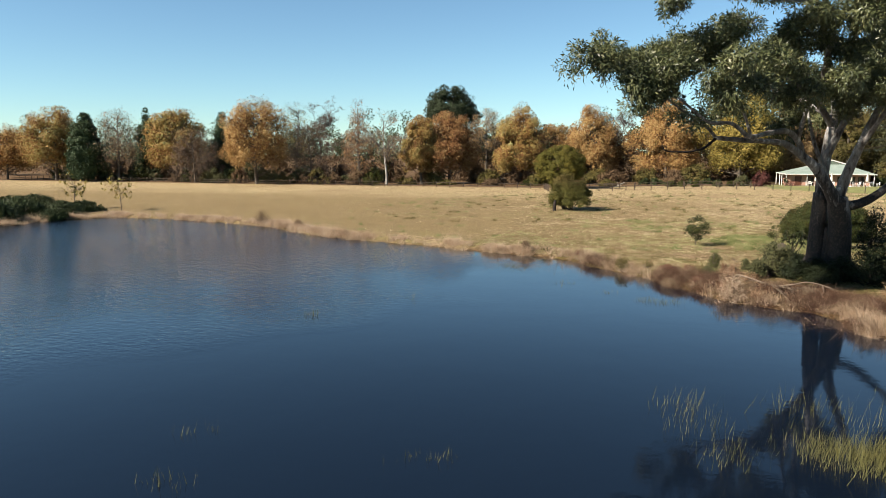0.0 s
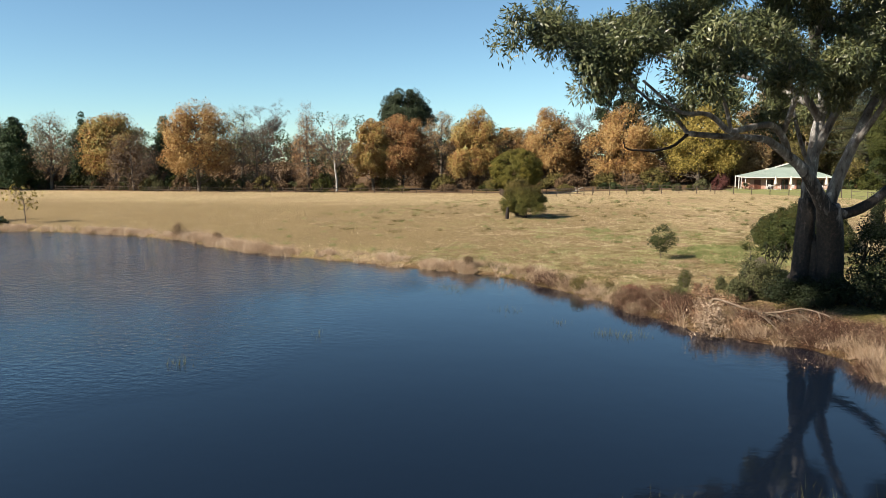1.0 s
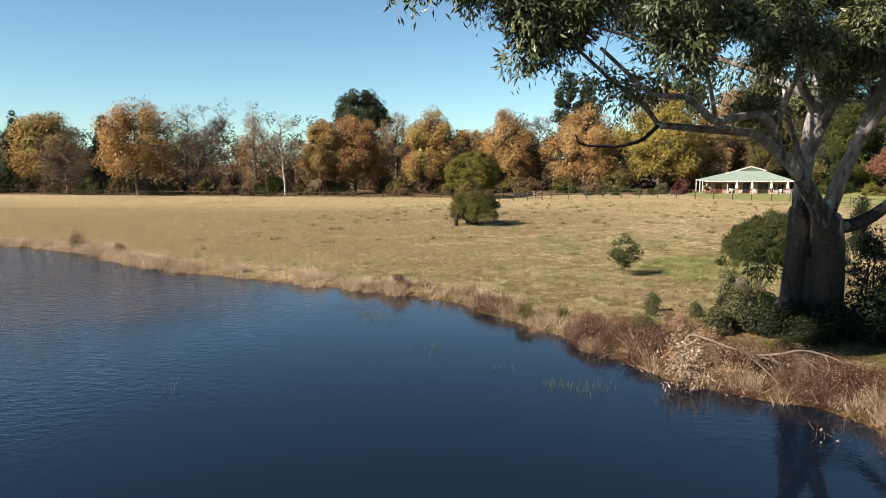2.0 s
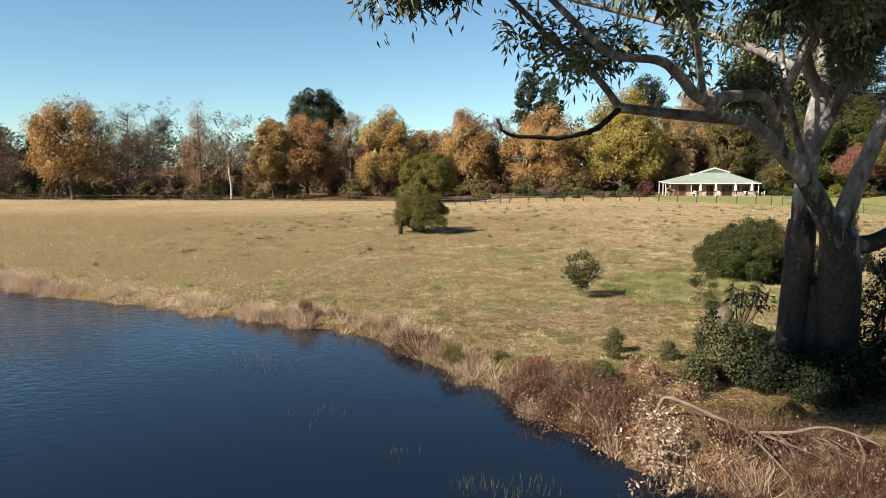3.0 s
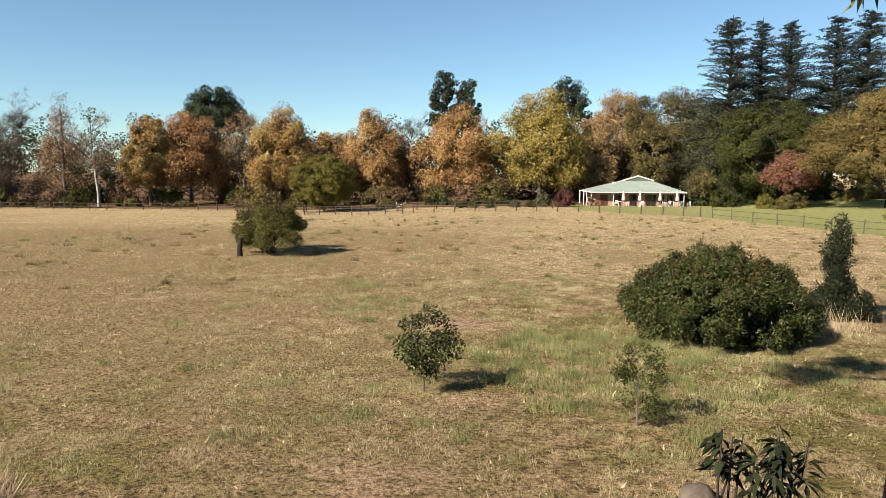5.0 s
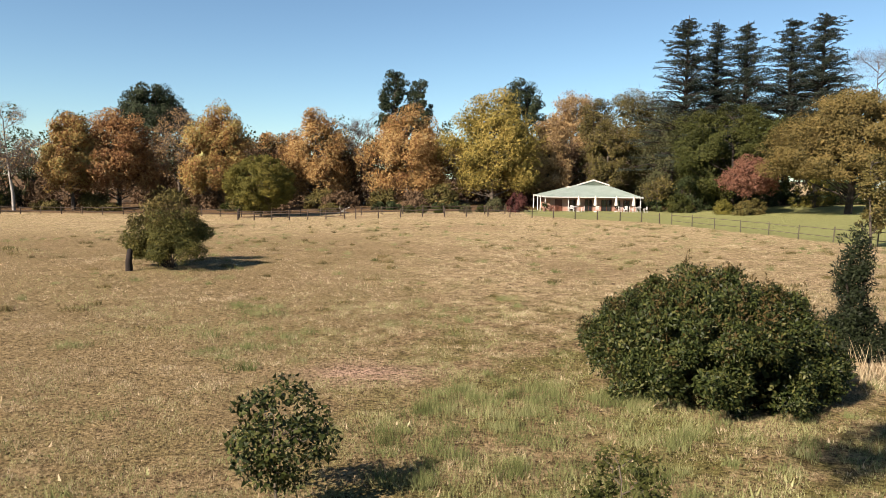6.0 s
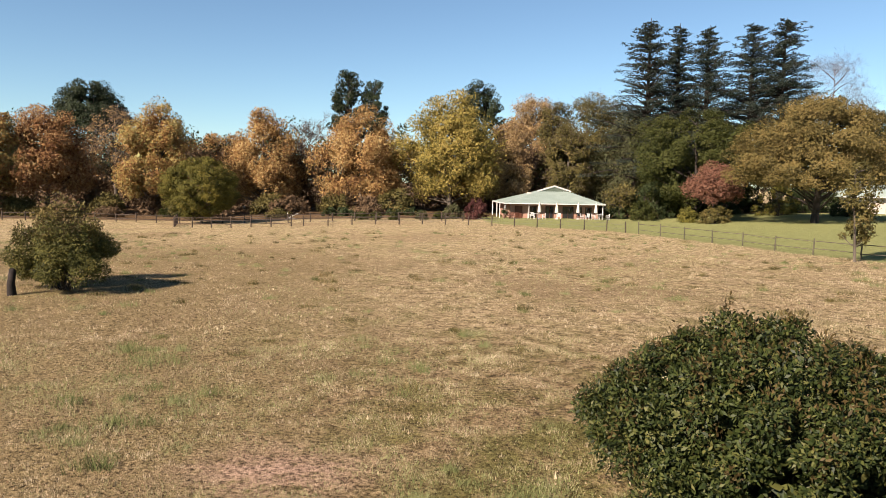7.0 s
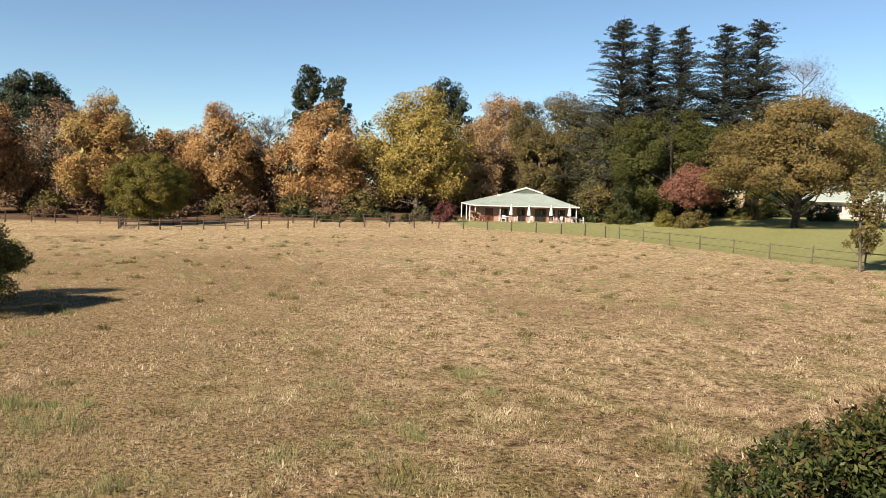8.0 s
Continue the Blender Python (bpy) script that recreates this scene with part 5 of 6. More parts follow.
regrowth()
for i, (sx, sy, r1, hh, m) in enumerate([(-1.6, 42.3, 0.4, 0.45, OLIVE), (-0.4, 41.6, 0.45, 0.4, RED_LEAF), (0.5, 40.6, 0.5, 0.5, RED_LEAF), (1.2, 41.4, 0.35, 0.4, OLIVE), (2.5, 40.4, 0.45, 0.7, DEAD_LEAF), (2.2, 41.2, 0.3, 0.6, DEAD_LEAF),
                                         (3.2, 39.4, 0.5, 0.45, DEAD_LEAF), (4.0, 38.4, 0.45, 0.4, OLIVE), (0.9, 38.6, 0.45, 0.45, RED_LEAF), (-3.9, 44.0, 0.4, 0.4, OLIVE), (5.3, 38.5, 0.35, 0.4, OLIVE), (2.1, 37.0, 0.5, 0.5, DEAD_LEAF),
                                         (3.4, 35.6, 0.5, 0.45, DEAD_LEAF), (-5.8, 46.2, 0.4, 0.4, RED_LEAF), (-8.0, 47.2, 0.4, 0.35, OLIVE), (8.6, 36.8, 0.6, 1.0, DEAD_LEAF), (5.1, 38.3, 0.45, 0.35, DOME_GREEN), (2.5, 41.0, 0.4, 0.5, PALE_DEAD), (1.7, 42.4, 0.3, 0.85, MID_GREEN), (1.0, 40.9, 0.5, 0.4, OLIVE), (-0.7, 41.1, 0.5, 0.45, RED_LEAF)]):
    shrub("bank_weed", "straggly withered weed on the bank", sx, sy, r1, r1, hh, m, 400 + i, 26, 40 if m is DEAD_LEAF else 24, 0.06, "weeds on the bank", "weed", size=0.4, bark=TWIG)
for i, (sx, sy, r1, hh, m) in enumerate([(-2.9, 42.0, 0.45, 0.8, OLIVE), (1.8, 43.5, 0.4, 0.8, GREY_GREEN), (-9.3, 47.0, 0.45, 0.7, BROWN), (-35.8, 57.8, 0.9, 1.3, BROWN), (1.4, 40.6, 0.35, 0.6, GREY_GREEN), (3.3, 42.9, 0.3, 0.6, GREY_GREEN), (-31, 56, 0.5, 0.6, BROWN)]):
    shrub("shore_bush", "small straggly bush at the water's edge", sx, sy, r1, r1, hh, m, 350 + i, 34, 90, 0.05, "small bushes on the shore", size=0.35)
for i, (sx, sy, r1, hh) in enumerate([(-60.5, 51.0, 2.6, 2.6), (-61.5, 55.0, 3.0, 2.6), (-64, 47, 3.0, 3.6), (-59.8, 58.2, 2.4, 1.9), (-66, 58, 3.5, 2.6), (-70, 64, 3.4, 2.2), (-61, 61.5, 3.0, 1.7), (-57.8, 55.6, 1.6, 1.5)]):
    shrub("bank_thicket", "dark dense thicket on the pond's far bank", sx, sy, r1, r1 * 0.9, hh * 0.68, DARK_GREEN, 370 + i, 90, 90, 0.17, "thicket on the far bank", size=0.2)
for i, (sx, sy, hh) in enumerate([(-64.0, 64.0, 4.2), (-57.0, 63.5, 3.6)]):
    bare_tree("bare_shrub", "thin leafless shrub above the bank thicket", sx, sy, hh, 1.8, 385 + i, TWIG, YELLOW, 2, girth=0.012, group="bare shrubs on the bank", levels=2)

# ---- farmhouse with verandah ----
def poly_part(name, faces, mat, parent, label="", thick=0.0):
    bm = bmesh.new()
    for f in faces:
        bm.faces.new([bm.verts.new(v) for v in f])
    bmesh.ops.remove_doubles(bm, verts=bm.verts, dist=0.001)
    bmesh.ops.recalc_face_normals(bm, faces=bm.faces)
    if thick:
        bmesh.ops.solidify(bm, geom=bm.faces[:], thickness=thick)
    return part(name, bm, mat, parent, label)


def block(name, x0, x1, y0, y1, z0, z1, mat, parent, label="", bevel=0.0):
    return part(name, box(bmesh.new(), x0, x1, y0, y1, z0, z1, bevel), mat, parent, label)


def window(parent, x0, x1, y, z0, z1, pane_cols=2, mat=WHITE):
    """A framed opening with panes, set 3 cm proud of the wall face at y."""
    bm = bmesh.new()
    w = 0.07
    for a in ((x0, x1, z0, z0 + w), (x0, x1, z1 - w, z1), (x0, x0 + w, z0 + w, z1 - w), (x1 - w, x1, z0 + w, z1 - w)):
        box(bm, a[0], a[1], y - 0.05, y + 0.05, a[2], a[3])
    for i in range(1, pane_cols):
        c = x0 + (x1 - x0) * i / pane_cols
        box(bm, c - 0.025, c + 0.025, y - 0.04, y + 0.04, z0 + w, z1 - w)
    frame_ = part("window", bm, mat, parent)
    for i in range(pane_cols):
        a, b = x0 + (x1 - x0) * i / pane_cols, x0 + (x1 - x0) * (i + 1) / pane_cols
        block("pane", a + 0.05, b - 0.05, y - 0.012, y + 0.012, z0 + w, z1 - w, glass, frame_, "dark window pane")
    block("sill", x0 - 0.08, x1 + 0.08, y - 0.14, y - 0.05, z0 - 0.07, z0, mat, frame_)


def farmhouse():
    fx, fy, fz = 24.6, 149.3, -0.12
    ho = thing("farmhouse", fx, fy, fz, "low farmhouse with pale green roof and white verandah posts", "house")
    W, Dp, E = 7.15, 13.0, 2.6                 # half width, depth, height of the eaves
    block("verandah_floor", -W - 1.1, W, -0.1, Dp, -0.3, 0.12, PAVING, ho)
    wx0, wx1, wy = -6.4, W - 0.5, 0.95
    block("wall", wx0, wx1, wy, wy + 0.25, 0.12, E + 0.25, WALL, ho, "salmon plaster front wall")
    block("wall", wx0, wx0 + 0.25, wy + 0.25, Dp - 0.6, 0.12, E + 0.25, WALL, ho)
    block("wall", wx1 - 0.25, wx1, wy + 0.25, Dp - 0.6, 0.12, E + 0.25, WALL, ho)
    block("wall", wx0, wx1, Dp - 0.6, Dp - 0.35, 0.12, E + 0.25, WALL, ho)
    for a, b, z0, z1, c in ((-1.15, 0.0, 0.3, 2.25, 2), (1.35, 3.0, 0.35, 2.2, 2), (3.45, 4.25, 0.8, 2.15, 1), (4.7, 5.7, 0.5, 2.15, 2)):
        window(ho, a, b, wy - 0.04, z0, z1, c, DOOR_WOOD)
    for a, m in ((-5.6, DOOR_WOOD), (-3.5, glass)):
        d = block("door", a, a + 0.95, wy - 0.06, wy - 0.01, 0.14, 2.12, m, ho, "red-brown wooden door" if m is DOOR_WOOD else "dark glazed door")
        bm = bmesh.new()
        for q in ((a - 0.09, a), (a + 0.95, a + 1.04)):
            box(bm, q[0], q[1], wy - 0.08, wy - 0.004, 0.14, 2.2)
        box(bm, a, a + 0.95, wy - 0.08, wy - 0.004, 2.12, 2.2)
        part("door_frame", bm, DOOR_WOOD, d)
        block("door_handle", a + 0.84, a + 0.88, wy - 0.12, wy - 0.065, 1.0, 1.12, WIRE, d)
    for px in (-W - 0.85, -W - 0.1, -3.75, W - 0.05):
        block("post", px - 0.055, px + 0.055, 0.0, 0.11, 0.12, E - 0.02, WHITE, ho, "white verandah post", 0.012)
    for py in (3.4, 9.0):
        block("post", -W - 0.92, -W - 0.78, py, py + 0.14, 0.12, E - 0.02, WHITE, ho, "white verandah post", 0.012)
    block("pergola_beam", -W - 0.95, -W - 0.75, -0.05, 9.2, E - 0.02, E + 0.12, WHITE, ho, "white open pergola beam")
    block("pergola_beam", -W - 0.75, -W - 0.34, 0.0, 0.14, E - 0.02, E + 0.12, WHITE, ho, "white open pergola beam")
    # hipped roof with a small gable at the front of the ridge
    e0, g, rz, gz0, gw = 0.3, 4.6, 5.0, 4.3, 2.3
    A, B, C_, D_ = (-W - e0, -e0, E), (W + e0, -e0, E), (W + e0, Dp + e0, E), (-W - e0, Dp + e0, E)
    gl, gr, gp = (-gw + 0.8, g, gz0), (gw + 0.8, g, gz0), (0.8, g, rz)
    bl, br, bp = (-gw + 0.8, Dp - g, gz0), (gw + 0.8, Dp - g, gz0), (0.8, Dp - g, rz)
    roof = poly_part("roof", [(A, B, gr, gl), (B, C_, br, gr), (C_, D_, bl, br), (D_, A, gl, bl), (gl, bl, bp, gp), (gr, gp, bp, br)], ROOF, ho, "pale green corrugated metal roof", 0.05)
    for k in range(44):
        bm = bmesh.new()                         # raised ribs of the front slope
        s = -W - e0 + (k + 0.5) * (2 * W + 2 * e0) / 44
        lo_, hi_ = -gw + 0.8, gw + 0.8
        top = 1.0 if lo_ <= s <= hi_ else ((s - A[0]) / (lo_ - A[0]) if s < lo_ else (B[0] - s) / (B[0] - hi_))
        y1, z1 = -e0 + (g + e0) * top, E + (gz0 - E) * top
        v = [bm.verts.new(p) for p in ((s - 0.03, -e0, E + 0.055), (s + 0.03, -e0, E + 0.055), (s + 0.03, y1, z1 + 0.055), (s - 0.03, y1, z1 + 0.055), (s - 0.03, -e0, E + 0.09), (s + 0.03, -e0, E + 0.09), (s + 0.03, y1, z1 + 0.09), (s - 0.03, y1, z1 + 0.09))]
        for q in ((4, 5, 6, 7), (0, 1, 5, 4), (1, 2, 6, 5), (3, 0, 4, 7)):
            bm.faces.new([v[i] for i in q])
        part("rib", bm, ROOF, roof)
    poly_part("gable", [((gl[0] + 0.1, g - 0.02, gz0 + 0.02), (gr[0] - 0.1, g - 0.02, gz0 + 0.02), (0.8, g - 0.02, rz - 0.03))], ROOF_DARK, roof, "small louvred gable", 0.04)
    bm = bmesh.new()
    for sgn in (-1, 1):
        p0, p1 = Vector((0.8 + sgn * (gw + 0.25), g - 0.16, gz0 - 0.02)), Vector((0.8, g - 0.16, rz + 0.05))
        for q in ((p0, p1),):
            v = [bm.verts.new(q[i] + Vector((0, dy, dz))) for i in (0, 1) for dy in (0, 0.12) for dz in (0, 0.2)]
            for f in ((0, 1, 5, 4), (2, 6, 7, 3), (1, 3, 7, 5), (0, 4, 6, 2), (0, 2, 3, 1), (4, 5, 7, 6)):
                bm.faces.new([v[i] for i in f])
    part("barge_board", bm, WHITE, roof, "white barge boards")
    block("fascia", -W - e0, W + e0, -e0 - 0.03, -e0 - 0.003, E - 0.1, E + 0.03, WHITE, ho, "white fascia board")
    block("fascia", -W - e0 - 0.03, -W - e0 - 0.003, -e0, Dp + e0, E - 0.1, E + 0.03, WHITE, ho)
    block("fascia", W + e0 + 0.003, W + e0 + 0.03, -e0, Dp + e0, E - 0.1, E + 0.03, WHITE, ho)
    block("ceiling_board", -W - 0.1, W + 0.1, -0.1, wy, E - 0.06, E - 0.02, WHITE, ho)
    block("chimney", -3.1, -2.5, 5.7, 6.3, 3.6, 4.15, CREAM, ho, "squat cream chimney", 0.02)
    return ho


farmhouse()


def second_house():
    ho = thing("second_house", 78.2, 152, gz(76, 152) - 0.1, "cream house with a pale green roof, half hidden by trees", "house", turn=-12)
    block("wall", -8, 8, 0, 9, 0, 2.7, CREAM, ho)
    for a in (-5.6, 1.5, 4.5):
        window(ho, a, a + 1.3, -0.04, 0.9, 2.1)
    block("porch_pillar", -2.4, -1.9, -1.6, -1.1, 0, 2.6, CREAM, ho, "thick cream porch pillar")
    block("porch_pillar", -0.2, 0.3, -1.6, -1.1, 0, 2.6, CREAM, ho, "thick cream porch pillar")
    block("door", -1.5, -0.5, -0.05, -0.004, 0.02, 2.1, DOOR_WOOD, ho, "red-brown door")
    A, B, C_, D_ = (-8.6, -0.7, 2.65), (8.6, -0.7, 2.65), (8.6, 9.7, 2.65), (-8.6, 9.7, 2.65)
    poly_part("roof", [(A, B, (4, 4.5, 6.1), (-4, 4.5, 6.1)), (C_, D_, (-4, 4.5, 6.1), (4, 4.5, 6.1)), (B, C_, (4, 4.5, 6.1)), (D_, A, (-4, 4.5, 6.1))], ROOF, ho, "pale green metal roof", 0.06)
    block("gutter", -8.62, 8.62, -0.82, -0.72, 2.55, 2.68, WHITE, ho)


second_house()


# ---- garden furniture ----
def chair_at(x, y, turn, mat=PLASTIC, label="white moulded plastic garden chair", group="white garden chairs", z=None):
    z = gz(x, y) if z is None else z
    ch = thing("garden_chair", x, y, z, label, "chair", group, turn)
    block("seat", -0.24, 0.24, -0.23, 0.22, 0.40, 0.44, mat, ch, bevel=0.012)
    bm = bmesh.new()
    for i in range(5):
        c = -0.18 + i * 0.09
        box(bm, c - 0.03, c + 0.03, 0.2, 0.24, 0.44, 0.82)
    box(bm, -0.25, 0.25, 0.195, 0.245, 0.8, 0.88, 0.01)
    part("backrest", bm, mat, ch)
    for sx in (-0.22, 0.22):
        for sy in (-0.2, 0.2):
            block("leg", sx - 0.025, sx + 0.025, sy - 0.025, sy + 0.025, 0, 0.4, mat, ch)
        bm = box(bmesh.new(), sx - 0.03, sx + 0.03, -0.22, 0.22, 0.62, 0.655, 0.008)
        box(bm, sx - 0.02, sx + 0.02, -0.21, -0.17, 0.44, 0.62)
        part("armrest", bm, mat, ch)
    return ch


def table_at(x, y):
    ta = thing("garden_table", x, y, gz(x, y), "round white plastic garden table", "table", "white garden tables")
    bm = bmesh.new()
    bmesh.ops.create_cone(bm, cap_ends=True, segments=20, radius1=0.52, radius2=0.52, depth=0.035, matrix=Matrix.Translation((0, 0, 0.73)))
    part("tabletop", bm, PLASTIC, ta)
    for a in range(4):
        c, s = math.cos(a * 1.571 + 0.785) * 0.36, math.sin(a * 1.571 + 0.785) * 0.36
        block("leg", c - 0.025, c + 0.025, s - 0.025, s + 0.025, 0, 0.71, PLASTIC, ta)


def umbrella_at(x, y):
    um = thing("garden_umbrella", x, y, gz(x, y), "furled cream garden umbrella before the verandah", "umbrella", "furled garden umbrellas")
    tb = Tubes()
    tb.add([(0, 0, 0.1), (0, 0, 2.45)], [0.022, 0.02], 8)
    link_mesh("pole", tb.mesh("pole"), WHITE, um)
    tb = Tubes()
    tb.add([(0, 0, 0.95), (0, 0, 1.15), (0, 0, 1.7), (0, 0, 2.2), (0, 0, 2.42)], [0.25, 0.25, 0.18, 0.1, 0.03], 10)
    me = tb.mesh("canopy")
    co = np.array(tb.v)
    a = np.arctan2(co[:, 1], co[:, 0])
    co[:, :2] *= (1 + 0.22 * np.sign(np.sin(5 * a)))[:, None]
    me.vertices.foreach_set("co", co.astype(np.float32).ravel())
    link_mesh("canopy", me, CANVAS, um, "furled cream canvas")
    tb = Tubes()
    tb.add([(0, 0, 0), (0, 0, 0.06), (0, 0, 0.12)], [0.26, 0.24, 0.08], 12)
    link_mesh("base", tb.mesh("base"), WHITE, um)


for ux in (22.15, 24.65, 27.75, 30.35):
    umbrella_at(ux, 148.0)
for ux in (21.6, 30.9):
    table_at(ux, 147.6)
for cx, cy, ct in ((20.6, 147.7, 80), (21.2, 148.5, -10), (22.7, 147.5, -95), (24.9, 147.6, -15), (28.3, 147.8, 60), (29.0, 147.4, -40), (29.9, 147.7, 85), (31.3, 148.5, -20), (32.0, 147.6, -85)):
    chair_at(cx, cy, ct)
for cx, cy, ct in ((17.6, 148.2, 20), (18.3, 148.5, -30), (19.0, 148.1, 15), (18.0, 147.4, 160), (18.8, 147.3, 200)):
    chair_at(cx, cy, ct, DOOR_WOOD, "red-brown wooden garden chair beside the verandah", "wooden garden chairs")


def potted_plant(x, y):
    z = gz(x, y)
    po = thing("potted_plant", x, y, z, "dark leafy plant in a clay pot by the verandah", "plant")
    tb = Tubes()
    tb.add([(0, 0, 0), (0, 0, 0.2), (0, 0, 0.42), (0, 0, 0.46)], [0.17, 0.22, 0.27, 0.27], 12)
    link_mesh("pot", tb.mesh("pot"), PAVING, po)
    r2 = np.random.default_rng(71)
    cs = r2.normal(size=(14, 3)) * np.array([0.2, 0.2, 0.25]) + np.array([0, 0, 0.95])
    tb = Tubes()
    for q in cs:
        limb(tb, r2, (0, 0, 0.44), q, 0.012, 0.006, 4)
    link_mesh("stem", tb.mesh("stem"), DARK_BARK, po)
    link_mesh("foliage", fast_mesh("foliage", leaf_cloud(r2, cs, np.full((14, 1), 0.2), 30, 0.14, 0.07), 4), DARK_GREEN, po)


potted_plant(17.0, 147.6)


# ---- fences ----
def fence(label, pts, step, post_r, post_h, rails, rail_r, mat, seed, rail_mat=None, sag=0.0):
    """Round posts along a line, with rails or wires between them."""
    rng = np.random.default_rng(seed)
    p = np.array(pts, dtype=float)
    leg = np.linalg.norm(np.diff(p, axis=0), axis=1)
    s = np.concatenate([[0], np.cumsum(leg)])
    at = np.arange(0, s[-1] + 0.01, step)
    xs, ys = np.interp(at, s, p[:, 0]), np.interp(at, s, p[:, 1])
    fe = thing("fence", xs[0], ys[0], gz(xs[0], ys[0]), label, "fence")
    o = np.array([xs[0], ys[0], gz(xs[0], ys[0])])
    tops = []
    for x, y in zip(xs, ys):
        tb = Tubes()
        q = np.array([x, y, gz(x, y)]) - o
        lean = np.append(rng.normal(size=2) * 0.03, 0)
        hh = post_h * rng.uniform(0.92, 1.08)
        tb.add([q + (0, 0, -0.2), q + lean * 0.5 + (0, 0, hh * 0.5), q + lean + (0, 0, hh)], [post_r, post_r * 0.95, post_r * 0.9], 7)
        link_mesh("post", tb.mesh("post"), mat, fe)
        tops.append(q + lean)
    for a, b in zip(tops[:-1], tops[1:]):
        for r in rails:
            tb = Tubes()
            za, zb = r + rng.normal() * 0.03, r + rng.normal() * 0.03
            mid = (a + b) / 2 + (0, 0, (za + zb) / 2 - sag * rng.uniform(0.3, 1.4))
            tb.add([a + (0, 0, za), mid, b + (0, 0, zb)], [rail_r, rail_r, rail_r * 0.9], 5)
            link_mesh("rail" if rail_r > 0.02 else "wire", tb.mesh("rail"), rail_mat or mat, fe)
    return fe


fence("dark weathered post-and-rail fence along the woodland edge", [(-190, 156), (-160, 150), (-120, 145), (-87, 141.5), (-56, 141), (-36, 141.5), (-26, 139)], 2.9, 0.075, 1.15, (0.45, 0.95), 0.05, FENCE_WOOD, 80)
fence("dark post-and-rail fence of a small pen beside the dome tree", [(-26, 139), (-23.5, 130), (-16, 129), (-8.5, 128.6)], 2.3, 0.075, 1.2, (0.4, 0.8, 1.1), 0.045, FENCE_WOOD, 81)
fence("dark post-and-rail fence between the pen and the garden", [(-25.8, 139.2), (-12, 138), (0, 138.5), (8, 139), (13, 139.5)], 2.8, 0.075, 1.1, (0.45, 0.95), 0.045, FENCE_WOOD, 82)
fence("dark posts with sagging wires before the garden", [(-8.5, 128.6), (0, 130.2), (8, 131), (14, 130.2), (19, 127.6), (24.6, 124.5), (27.4, 119.8)], 2.75, 0.07, 1.15, (0.5, 0.95), 0.012, FENCE_WOOD, 83, WIRE, 0.12)
fence("grey-green pole fence with two thin rails between pasture and lawn", [(27.4, 119.8), (29.4, 113.3), (31.7, 106.9), (33.6, 100.2), (36.6, 94.2), (44, 88), (60, 81), (80, 74)], 3.6, 0.06, 1.2, (0.45, 1.05), 0.035, POLE_WOOD, 84)


# ---- fallen branch and brushwood at the waterline ----
def fallen_branch():
    ob = thing("fallen_branch", 2.5, 38.0, 0.36, "bleached fallen branch lying on brushwood at the waterline", "branch")
    o = np.array([2.5, 38.0, 0.2])
    tb = Tubes()
    for pts, r0, r1 in (([(2.35, 37.85, 0.3), (2.55, 37.95, 0.62), (2.95, 37.7, 0.6), (3.5, 37.2, 0.5), (4.04, 36.6, 0.42), (4.4, 36.1, 0.2)], 0.095, 0.06),
                        ([(3.9, 36.7, 0.4), (4.65, 36.3, 0.6), (5.1, 36.3, 0.72), (5.5, 36.35, 0.7), (5.95, 36.2, 0.6), (6.2, 36.1, 0.5)], 0.07, 0.04),
                        ([(5.8, 36.25, 0.62), (5.75, 35.7, 0.45), (5.5, 35.3, 0.2), (5.3, 35.1, -0.05)], 0.045, 0.02),
                        ([(4.2, 36.5, 0.45), (4.7, 35.9, 0.45), (5.2, 35.7, 0.3)], 0.035, 0.015),
                        ([(4.0, 36.6, 0.4), (4.2, 35.8, 0.3), (4.5, 35.2, 0.05)], 0.06, 0.03),
                        ([(4.3, 36.3, 0.3), (4.1, 35.6, 0.25), (3.9, 35.0, 0.02)], 0.03, 0.012)):
        p = curve_through(pts, 5) - o
        tb.add(p, 0.56 * np.linspace(r0, r1, len(p)) * (1 + 0.1 * np.sin(np.arange(len(p)) * 1.9)), 8)
    link_mesh("branch", tb.mesh("branch"), PALE_WOOD, ob)
    rng = np.random.default_rng(88)
    for k in range(34):                          # fine side twigs trail down towards the water
        a = np.array([3.0 + 2.4 * rng.random(), 37.0 - 0.9 * rng.random(), 0.5])
        a[1] = np.interp(a[0], [3.0, 4.0, 5.6], [37.65, 36.6, 36.3])
        tw = Tubes()
        limb(tw, rng, a - o, a - o + np.array([rng.normal() * 0.45, -rng.uniform(0.4, 1.3), rng.uniform(-0.5, -0.1)]), 0.013, 0.005, 4, 0.08)
        link_mesh("twig", tw.mesh("twig"), PALE_WOOD, ob)
    u = rng.random((150, 1))
    c = np.array([2.3, 37.2, 0.5]) * (1 - u) + np.array([2.1, 34.9, 0.2]) * u + rng.normal(size=(150, 3)) * np.array([0.24, 0.2, 0.12])
    link_mesh("dead_foliage", fast_mesh("dead_foliage", leaf_cloud(rng, c - o, np.full((150, 1), 0.14), 14, 0.085, 0.04, 0.8, 0.1), 4), PALE_DEAD, ob, "withered pale leaves hanging on")


fallen_branch()


def fallen_twig():
    ob = thing("fallen_twig", 3.0, 45.7, gz(3.0, 45.7), "thin bleached twig lying in the pasture grass", "twig")
    rng = np.random.default_rng(89)
    tb = Tubes()
    limb(tb, rng, (-0.3, 0.5, 0.07), (0.1, -0.4, 0.04), 0.014, 0.022, 5, 0.03, 6)
    limb(tb, rng, (0.0, -0.1, 0.05), (-0.25, -0.3, 0.12), 0.012, 0.006, 4)
    link_mesh("branch", tb.mesh("branch"), PALE_WOOD, ob)


fallen_twig()


